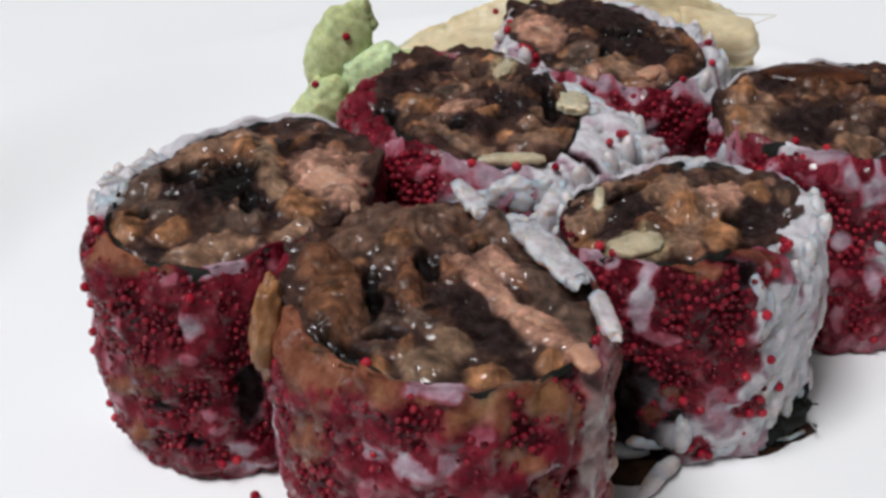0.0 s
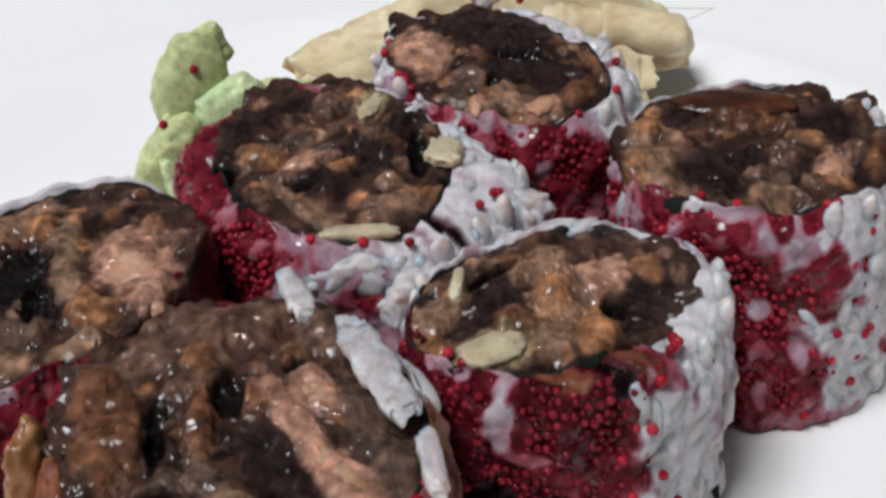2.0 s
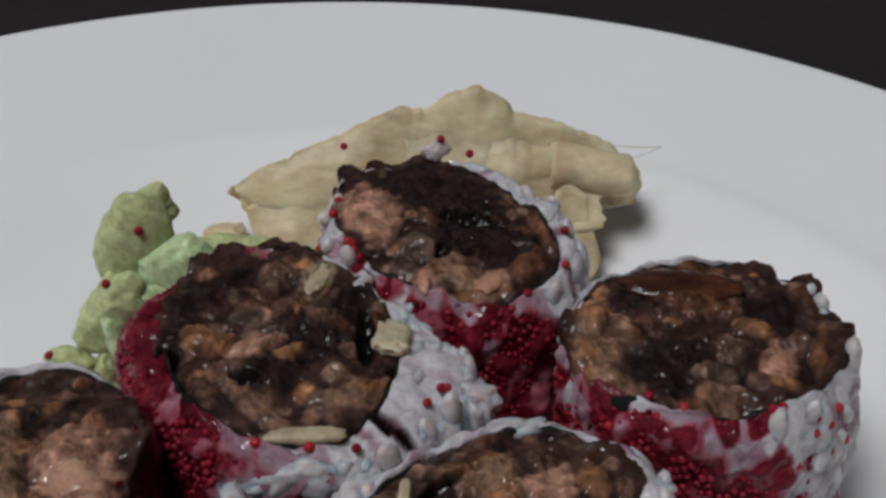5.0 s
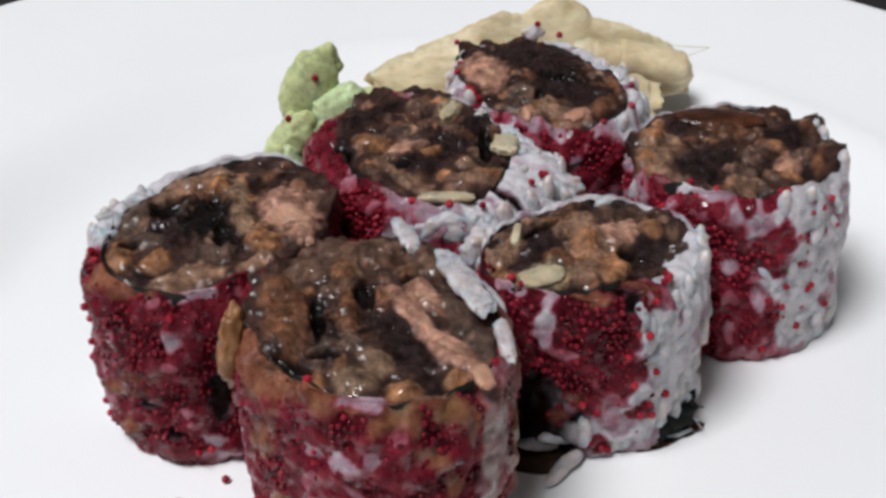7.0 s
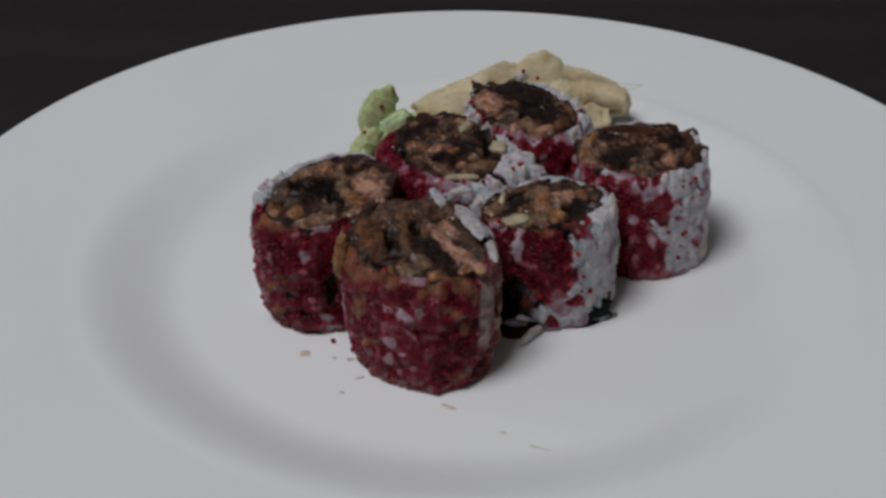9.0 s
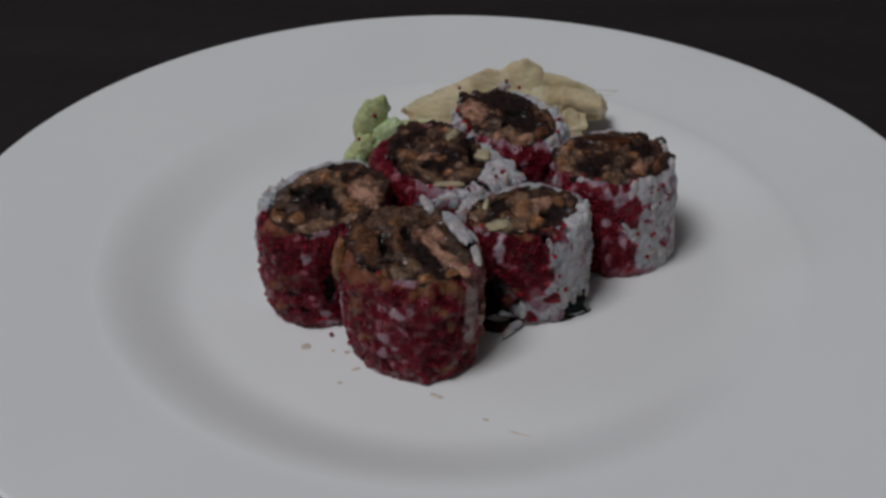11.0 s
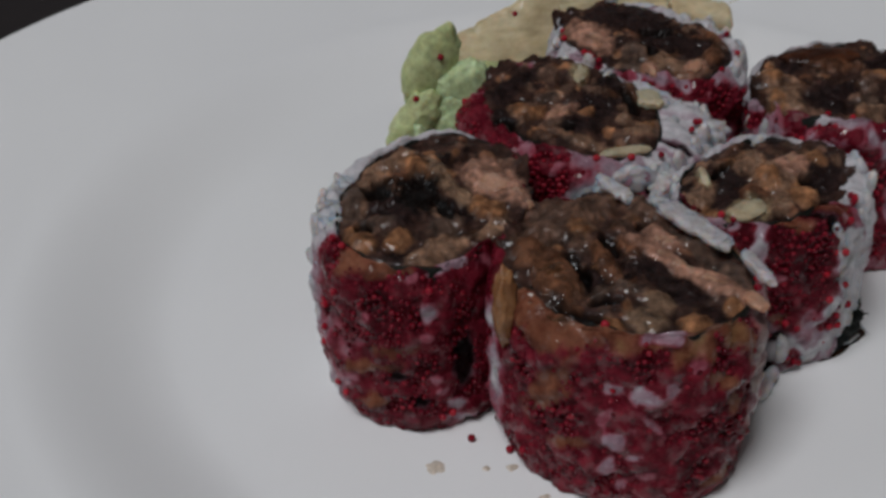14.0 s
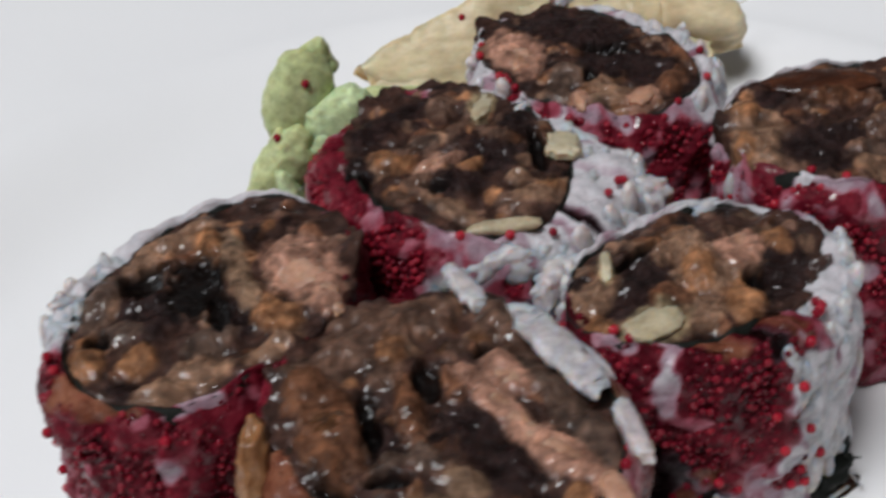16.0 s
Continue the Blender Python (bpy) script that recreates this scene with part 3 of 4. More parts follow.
    col = mash.data.attributes.new("tone", "FLOAT_COLOR", "POINT")
    col.data.foreach_set("color", [c for t in tones for c in t])

    for kind, rows_of in bits.items():
        for n, (x, y, rx, ry, turn) in enumerate(rows_of):
            if kind not in FILL or (kind == "lump" and rx * ry < 9):
                continue
            name, material, thick, rough, fine, sink = FILL[kind]
            rx, ry = rx * (0.88 if kind == "salmon" else 0.95), ry * (0.74 if kind == "salmon" else 0.92)
            rz = min(2.4, max(0.7, thick * min(rx, ry)))
            zc = height + 0.8 + dome * 0.5 - sink * rz + {"slab": 0.35, "flake": 0.2}.get(kind, 0)
            lump(name, (x, y, zc), (rx, ry, rz), turn, seed * 17 + n, material, ob, rough=rough, fine=fine, level=5 if rx * ry > 10 else 4, square={"pale": 0.8, "flake": 0.55, "salmon": 0.9, "slab": 0.65}.get(kind, 1.0))

    def lay_grain(p, half, turns):
        m = Matrix.Translation(p * 0.001) @ Matrix.Rotation(turns[0], 4, "Z") @ Matrix.Rotation(turns[1], 4, "X") @ Matrix.Rotation(turns[2], 4, "Z") @ \
            Matrix.Rotation(turns[3], 4, "Y") @ Matrix.Diagonal((half * 0.001, half * 0.001, half * 0.001, 1))
        piece("rice_grain", rnd.choice(GRAINS), m, ob)

    for x, y, rx, ry, turn in clusters:
        lump("rice_clump", (x, y, height - 3.0), (rx, ry, 2.6), turn, seed + x, M_rice, ob, rough=0.24, fine=0.03, level=5, square=0.8)
        for _ in range(int(rx * ry * 0.15) + 1):
            a, f = rnd.uniform(0, 2 * math.pi), math.sqrt(rnd.random())
            px, py = rx * f * math.cos(a), ry * f * math.sin(a)
            c, q = math.cos(radians(turn)), math.sin(radians(turn))
            lay_grain(Vector((x + c * px - q * py, y + q * px + c * py, height - 1.9 - 1.6 * f * f + rnd.uniform(-0.5, 0.1))), rnd.uniform(2.1, 2.9),
                      (radians(turn) + rnd.gauss(0, 0.6), 0, 0, rnd.gauss(0, 0.14)))

    # grains of rice on the side and the cut rim
    def spaced(tries, gap, keep, lo=0.03, hi=0.99, near=(0, 2 * math.pi)):
        got, cells = [], {}
        for _ in range(tries):
            th, v = rnd.uniform(*near), rnd.uniform(lo, hi)
            if rnd.random() > keep(th, v):
                continue
            p = side(th, v)
            key = (int(p.x // gap), int(p.y // gap), int(p.z // gap))
            close = [q for a in (-1, 0, 1) for b in (-1, 0, 1) for c in (-1, 0, 1) for q in cells.get((key[0] + a, key[1] + b, key[2] + c), ())]
            if any((p - q).length < gap for q in close):
                continue
            cells.setdefault(key, []).append(p)
            got.append((th, v))
        return got

    def bare(th, v):
        roe, sauce, black = stains(th, v)
        return 1.0 if roe < 0.16 and sauce < 0.3 and black < 0.35 else 0.0

    for th, v in spaced(1800, 2.5, bare, 0.04, 0.95, (radians(-205), radians(40))):
        p = side(th, v, rnd.uniform(-1.15, -0.65))
        p.z = max(p.z, 1.1)
        lay_grain(p, rnd.uniform(2.8, 3.7), (th + math.pi / 2, radians(90), math.pi / 2 - 0.3 + rnd.gauss(0, 0.5), rnd.gauss(0, 0.16)))
    for n in range(30):
        th, k = rnd.uniform(0, 2 * math.pi), rnd.uniform(0.05, 0.85)
        p0 = side(th, 1.0)
        x1, y1 = inside(th, 0.3)
        if math.hypot(p0.x - x1, p0.y - y1) < 1.6 or not bare(th, 0.98):
            continue
        lay_grain(Vector((p0.x + (x1 - p0.x) * k, p0.y + (y1 - p0.y) * k, p0.z + rnd.uniform(-0.75, -0.3))), rnd.uniform(2.0, 2.8),
                  (th + math.pi / 2 + rnd.gauss(0, 0.7), 0, 0, rnd.gauss(0, 0.12)))

    # fish roe: a close coat of it, and single eggs
    def keep_roe(th, v):
        roe, sauce, black = stains(th, v)
        if sauce > 0.45 or black > 0.9:
            return 0.0
        return min(1.0, max(0.004, 5 * (roe - 0.5))) * (1 - 0.3 * black)

    coat = []
    for th, v in spaced(24000, 0.80, keep_roe):
        s = rnd.uniform(0.40, 0.53)
        p = side(th, v, rnd.uniform(-0.50, -0.26) if soaked else rnd.uniform(-0.38, -0.08))
        p.z = max(p.z, s)
        clean = stains(th, v)[0] < 0.5
        coat.append((th, clean, Matrix.Translation(p * 0.001) @ Matrix.Diagonal((s * 0.001, s * 0.001, s * 0.001, 1))))
    seen = [e for e in coat if math.cos(e[0] + math.pi / 2) > -0.1]
    rnd.shuffle(seen)
    seen.sort(key=lambda e: not e[1])
    single = seen[:240]
    for th, clean, m in single:
        piece("roe", ROE_CLEAN if clean else ROE if soaked else ROE_FRESH, m, ob)
    for x, y, z in beads:
        s = rnd.uniform(0.54, 0.64)
        if z >= height:
            near = Vector((x - ox, y - oy))
            near *= min(1.0, (outline(math.atan2(near.y, near.x), 1.0) - 0.3) / near.length)
            x, y = ox + near.x, oy + near.y
        else:
            x, y, z = side(math.atan2(y - oy - slant[1] * (1 - z / height), x - ox - slant[0] * (1 - z / height)), max(0.02, z / height), 0.2)
        piece("roe", ROE_CLEAN, Matrix.Translation((x * 0.001, y * 0.001, z * 0.001)) @ Matrix.Diagonal((s * 0.001, s * 0.001, s * 0.001, 1)), ob)
    chosen = set(id(e) for e in single)
    left = [e[2] for e in coat if id(e) not in chosen]
    if left:
        joined("roe_coating", ROE_SMALL, left, M_roe if soaked else M_roefresh, ob)
    return ob


front_roll = sushi_roll(
    "slumped sushi roll soaked in brown sauce, red roe on its side",
    (-8.8, -33.0, 20.4, 17.6, -58), (-8.5, -33.4, 17.8, 15.1, -58), 30,
    [(-180, 180, 0, 1, 0.85, 0.0, 0), (-180, -50, 0.92, 1, 0.6, 0.95, 0), (-30, 95, 0, 1, 0.4, 0.65, 0.1), (10, 80, 0.8, 1, 0, 0.0, 0)],
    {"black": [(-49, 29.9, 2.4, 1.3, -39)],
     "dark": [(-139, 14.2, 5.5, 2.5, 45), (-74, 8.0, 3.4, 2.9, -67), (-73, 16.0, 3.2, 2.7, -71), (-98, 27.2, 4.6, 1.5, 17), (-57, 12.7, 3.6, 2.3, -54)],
     "red": [(-126, 27.3, 5.0, 2.3, 13), (-101, 17.8, 3.3, 0.7, -44), (-87, 20.1, 1.2, 1.0, 33), (-98, 9.3, 3.1, 1.4, 22), (-94, 30.8, 1.2, 0.9, 26), (-79, 19.1, 4.8, 1.9, -89)],
     "tan": [(-155, 30.3, 6.5, 3.0, 47), (-143, 27.5, 5.2, 1.9, 24), (-118, 31.2, 5.2, 1.6, 4), (-98, 30.9, 3.9, 0.8, 4), (-140, 19.0, 7.6, 2.3, 63), (-128, 11.4, 3.1, 1.0, 22), (-71, 27.7, 3.0, 0.9, -88), (-51, 26.0, 2.9, 1.2, 87), (-69, 23.3, 2.5, 1.0, -23), (-59, 17.9, 2.1, 1.4, -66), (-60, 4.4, 3.5, 1.0, 10)],
     "beige": [(-40, 21.9, 8.8, 2.5, -90), (-43, 12.7, 3.9, 2.0, -59)],
     "pink": [(-97, 6.9, 3.4, 0.8, 26), (-79, 26.1, 1.7, 0.9, 0), (-113, 17.4, 2.3, 0.8, 69)],
     "lilac": [(-110, 22.1, 1.8, 1.2, 30), (-97, 21.8, 2.7, 1.5, -6), (-88, 23.1, 1.9, 1.1, 86), (-92, 16.0, 3.4, 0.9, -50), (-109, 13.7, 2.3, 1.5, 60), (-110, 8.7, 2.9, 1.2, 83), (-100, 11.2, 1.5, 0.8, 27), (-104, 5.1, 1.6, 0.9, 76), (-93, 29.8, 2.6, 0.9, 3), (-86, 29.9, 0.9, 0.8, 68)]},
    {"dark": [(-4.8, -39.8, 6.5, 2.8, -62), (-0.7, -48.1, 4.0, 2.6, 28), (-13.4, -38.0, 3.9, 1.6, -36)],
     "crumb": [(-16.5, -22.5, 4.7, 3.5, -85), (-10.5, -19.8, 4.0, 3.2, 26), (-20.8, -27.9, 4.5, 2.2, 64), (-2.5, -21.6, 3.5, 2.2, -56), (-14.3, -27.8, 2.5, 1.8, -86)],
     "amber": [(-15.6, -46.6, 2.3, 1.1, -39), (-4.5, -49.1, 2.1, 1.9, 77), (-13.5, -25.4, 1.9, 1.4, -87), (2.3, -46.7, 1.9, 1.5, -72)],
     "lump": [(-19.3, -35.6, 5.2, 3.0, -84), (-22.1, -30.2, 2.7, 1.8, 65), (-12.0, -33.8, 4.7, 1.3, -88)],
     "mush": [(2.1, -33.0, 6.5, 1.9, -68), (4.5, -39.7, 3.8, 1.7, -78), (-14.4, -39.7, 1.2, 0.9, -1), (-11.0, -40.4, 1.8, 1.4, -40)],
     "noodle": [(-10.1, -47.0, 2.7, 2.6, -90), (-7.6, -44.2, 1.9, 1.6, -69)],
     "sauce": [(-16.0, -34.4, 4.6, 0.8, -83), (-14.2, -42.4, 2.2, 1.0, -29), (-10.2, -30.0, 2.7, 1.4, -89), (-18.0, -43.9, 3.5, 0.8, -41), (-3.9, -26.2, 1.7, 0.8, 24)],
     "salmon": [(-4.1, -33.1, 6.3, 1.4, -55), (0.5, -40.2, 5.0, 1.9, -51), (-2.8, -29.8, 2.9, 1.7, -64), (5.1, -45.8, 2.5, 1.7, -75)],
     "slab": [(2.7, -27.4, 8.1, 2.1, -65), (7.7, -39.6, 4.1, 1.1, -80), (-5.6, -16.2, 4.2, 1.4, -68)]},
    [(7.7, -41.0, 30.7), (8.2, -44.0, 30.7), (-24.7, -41.0, 4.5), (7.3, -45.6, 7.2), (5.2, -48.3, 8.6), (-15.8, -47.0, 30.7)],
    3, soaked=True, taper=0.05, slant=(0.2, -0.5), spill=[(60, 200)])
sushi_roll(
    "sushi roll leaning on its neighbour, white rice showing, sauce-soaked roe side",
    (-33.6, -10.4, 20.8, 15.6, 60), (-32.3, -11.2, 18.9, 13.2, 60), 30,
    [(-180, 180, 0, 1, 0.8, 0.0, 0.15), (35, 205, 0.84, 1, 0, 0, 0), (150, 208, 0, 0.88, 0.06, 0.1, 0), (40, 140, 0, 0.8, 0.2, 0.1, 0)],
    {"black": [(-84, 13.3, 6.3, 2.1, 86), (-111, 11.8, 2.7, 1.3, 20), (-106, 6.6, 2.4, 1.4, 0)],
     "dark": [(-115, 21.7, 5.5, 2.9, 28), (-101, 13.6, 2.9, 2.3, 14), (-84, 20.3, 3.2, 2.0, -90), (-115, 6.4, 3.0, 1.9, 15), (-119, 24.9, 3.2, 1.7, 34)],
     "red": [(-97, 26.5, 1.6, 1.0, 2), (-85, 30.0, 1.8, 1.2, 15), (-96, 7.4, 2.6, 1.4, 84)],
     "brown": [(-115, 16.7, 3.8, 1.0, 10), (-115, 13.6, 2.7, 1.0, 21)],
     "tan": [(-131, 30.0, 4.1, 1.8, 44), (-117, 29.8, 3.6, 1.1, 11), (-127, 12.1, 4.5, 1.1, 23), (-124, 6.1, 2.5, 1.3, 20)],
     "pink": [(-99, 19.4, 1.3, 1.0, 9), (-98, 11.0, 1.2, 0.9, 5), (-125, 21.0, 2.4, 1.2, 65), (-104, 28.6, 1.5, 0.8, 11), (-95, 8.6, 1.2, 0.9, -3)],
     "lilac": [(-91, 29.5, 3.4, 0.9, 16), (-99, 23.2, 2.1, 1.3, 81), (-89, 5.1, 1.9, 1.6, -20), (-86, 2.1, 3.0, 0.9, -13)]},
    {"dark": [(-38.6, -15.2, 4.5, 3.8, 16), (-18.0, -18.3, 3.5, 2.4, 39), (-29.2, -17.0, 3.2, 2.6, -72), (-39.8, -26.0, 2.0, 1.7, -45)],
     "tan": [(-40.1, -3.3, 3.5, 1.5, 70), (-36.2, -0.6, 3.9, 1.9, 41), (-32.8, -24.9, 3.8, 1.9, 32), (-36.2, -27.1, 3.0, 1.7, 18), (-25.4, -22.0, 3.6, 1.3, 42)],
     "amber": [(-44.4, -20.5, 3.6, 1.6, -75), (-32.5, -4.6, 4.8, 1.8, -65), (-25.2, -17.2, 2.4, 2.2, -61), (-39.2, -22.3, 1.9, 1.7, 48)],
     "mush": [(-44.7, -11.6, 4.4, 1.8, 81), (-41.2, -17.3, 2.1, 1.7, -32), (-32.0, -20.3, 2.6, 1.8, 28)],
     "noodle": [(-30.1, -7.6, 6.7, 1.2, -78), (-28.3, -12.9, 2.5, 1.2, -82)],
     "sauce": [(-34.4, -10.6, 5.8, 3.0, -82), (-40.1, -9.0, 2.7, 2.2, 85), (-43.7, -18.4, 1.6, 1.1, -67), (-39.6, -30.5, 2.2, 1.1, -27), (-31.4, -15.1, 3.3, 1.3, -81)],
     "salmon": [(-23.0, -8.6, 5.8, 3.6, -72), (-19.9, -14.8, 3.9, 2.0, -75)]},
    [(-47.3, -22.9, 30.7), (-49.5, -21.5, 30.7), (-48.2, -24.2, 24.3), (-50.0, -20.5, 19.2), (-49.6, -20.4, 15.3), (-49.6, -20.5, 12.7), (-36.0, -30.1, 26.9), (-32.7, -30.1, 3.5), (-47.4, -24.2, 5.3), (-48.3, -22.4, 6.1), (-34.3, -30.4, 3.4)],
    4, soaked=True, slant=(1.5, -0.5), spill=[(-60, 40)])
sushi_roll(
    "sushi roll with crumbly brown filling, half roe, half bare rice",
    (-2.2, 11.2, 22.5, 17.3, -38), (-4.0, 13.3, 18.6, 12.9, -74), 29.5,
    [(-180, 180, 0, 1, 0.1, 0.0, 0), (100, 248, 0, 1, 0.84, 0.0, 0.1), (-108, -70, 0, 1, 0.2, 0, 0), (-70, 40, 0, 1, 0.06, 0, 0)],
    # black: shade of the lip's crevices, painted into the rice
    {"black": [(-67, 25.7, 1.6, 1.0, -15), (-51, 33.3, 2.1, 1.2, -59), (-73, 24.8, 1.1, 1.0, -79), (-115, 33.7, 1.2, 0.7, -2)],
     "dark": [(-149, 24.0, 9.0, 3.0, 41), (-175, 21.0, 4.0, 0.5, -89), (-124, 24.3, 4.3, 1.8, 41), (-127, 31.3, 2.5, 1.6, 19)],
     "red": [(-120, 30.1, 1.7, 1.1, 23), (-145, 39.6, 4.2, 1.6, 41)],
     "pink": [(-138, 39.3, 2.0, 0.9, 55), (-143, 33.5, 3.0, 1.2, 54), (-122, 26.8, 1.7, 0.8, 54), (-104, 32.8, 1.8, 0.6, 3)],
     "lilac": [(-106, 30.0, 2.7, 1.2, 27), (-91, 30.0, 2.2, 1.6, 35), (-94, 25.7, 1.6, 1.1, 37), (-78, 31.5, 1.5, 1.3, 11), (-85, 27.0, 1.7, 0.9, 40)]},
    {"dark": [(-14.4, 19.6, 4.1, 2.2, 49), (-9.2, 23.8, 4.1, 2.2, 39), (-4.8, 6.1, 3.9, 2.4, -8), (-0.3, 11.1, 3.8, 3.4, -42), (3.9, 18.6, 3.9, 2.2, -85), (-16.5, 10.4, 3.6, 1.7, -76)],
     "crumb": [(-5.5, 24.7, 2.5, 1.8, 81), (0.3, 16.7, 1.9, 1.5, -77), (-3.6, 17.9, 2.2, 1.1, 55), (-9.5, 6.7, 2.0, 1.3, 38), (1.3, 1.3, 1.7, 1.2, -9), (-12.0, 3.7, 1.7, 1.0, -45)],
     "tan": [(-5.4, 0.6, 4.1, 1.3, -38), (4.9, 2.7, 3.2, 1.9, 20), (9.1, 4.5, 2.0, 1.3, 19), (-2.9, -1.9, 2.6, 0.9, -19), (2.7, 5.7, 1.3, 1.2, -49)],
     "amber": [(-12.3, 11.7, 2.8, 1.9, -39), (6.8, 3.5, 1.9, 1.2, -5), (-2.8, 9.8, 1.5, 1.1, 46)],
     "mush": [(-7.9, 15.5, 1.7, 1.3, -21), (-1.4, 22.2, 2.0, 1.2, 87)],
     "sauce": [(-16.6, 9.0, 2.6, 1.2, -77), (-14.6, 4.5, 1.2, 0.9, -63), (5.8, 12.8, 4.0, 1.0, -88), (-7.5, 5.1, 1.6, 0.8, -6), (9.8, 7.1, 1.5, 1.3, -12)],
     "salmon": [(-6.8, 10.7, 3.1, 1.2, 29)],
     "pale": [(-0.1, 23.9, 3.3, 1.3, 70), (0.0, -4.2, 4.5, 1.1, 3)],
     "flake": [(8.8, 11.7, 2.9, 2.2, 77)]},
    [(-5.3, -6.0, 30.2), (1.0, -4.6, 30.2), (0.8, -8.6, 30.2), (6.1, -8.1, 30.2), (12.6, 1.0, 30.2), (14.2, 3.4, 30.2), (18.2, 1.8, 30.2)],
    5, spill=[(70, 200)], clusters=[(16.4, 6.2, 4.6, 2.6, -35), (12.6, 7.0, 3.0, 2.2, 10), (0.5, -6.0, 5.0, 2.0, 5)], dents=[(12, 52, 0.79), (-46, -26, 0.87)])
back_roll = sushi_roll(
    "sushi roll with a pink salmon piece, against pickled ginger",
    (16.5, 36.5, 20.0, 15.8, -58), (15.8, 36.9, 18.1, 12.3, -58), 29.5,
    [(-180, 180, 0, 1, 0.1, 0, 0), (-185, -40, 0, 0.95, 0.62, 0, 0), (-40, 90, 0, 1, 0.03, 0, 0)],
    {"dark": [(-66, 26.2, 3.9, 1.5, -86), (-79, 19.2, 2.6, 1.8, -5), (-102, 32.5, 0.8, 0.5, 40)],
     "red": [(-123, 31.9, 1.9, 1.3, 33), (-107, 29.0, 1.4, 0.9, 9), (-103, 24.1, 1.4, 0.9, 37), (-85, 26.5, 2.4, 1.6, 6), (-70, 30.7, 3.0, 1.5, 5), (-145, 31.9, 2.2, 0.7, 32), (-174, 27.6, 9.0, 0.6, 33), (-76, 28.8, 1.9, 1.5, -18), (-95, 23.7, 2.7, 1.0, 14)],
     "pink": [(-101, 26.4, 1.5, 1.1, 38), (-131, 33.0, 1.9, 0.9, 18), (-118, 30.2, 1.4, 1.1, 5)],
     "lilac": [(-161, 31.9, 8.4, 1.0, 23), (-103, 31.3, 3.0, 0.9, -9), (-88, 29.4, 2.1, 1.3, 3), (-77, 25.1, 1.4, 1.2, -16), (-65, 34.6, 1.7, 1.2, 35), (-58, 36.4, 2.4, 1.4, 76), (-136, 33.7, 1.8, 0.6, 30)]},
    {"dark": [(15.4, 44.3, 9.7, 5.8, -39), (22.8, 31.5, 7.7, 4.7, -57), (9.8, 47.5, 5.6, 3.1, 41), (16.5, 32.9, 3.5, 3.0, 80)],
     "tan": [(18.4, 24.3, 2.9, 2.4, 7), (15.9, 27.0, 1.8, 1.6, 14), (2.4, 40.6, 2.2, 1.9, -85)],
     "amber": [(17.5, 20.1, 2.7, 1.5, -13), (12.9, 24.8, 2.5, 1.2, 70)],
     "lump": [(29.0, 35.8, 5.6, 1.3, -87), (25.8, 27.3, 3.2, 1.5, 57)],
     "mush": [(11.9, 30.7, 2.3, 2.2, 58), (10.3, 27.0, 2.4, 1.6, 89)],
     "noodle": [(14.3, 21.7, 3.1, 1.1, 88)],
     "sauce": [(15.3, 29.7, 1.4, 1.0, 85), (19.0, 37.3, 4.0, 2.0, -23)],
     "salmon": [(5.8, 38.4, 5.4, 3.4, -78), (20.9, 23.0, 3.0, 1.8, 47), (12.7, 23.0, 2.9, 1.1, 88)]},
    [(31.6, 34.6, 30.2), (30.9, 26.5, 30.2), (-0.7, 42.7, 30.2), (-0.6, 39.0, 30.2), (3.8, 31.6, 30.2), (4.7, 28.5, 30.2), (3.2, 29.8, 30.2), (0.9, 31.5, 30.2), (-2.4, 38.0, 25.3), (25.9, 19.4, 30.2)],
    6, spill=[(85, 190)])
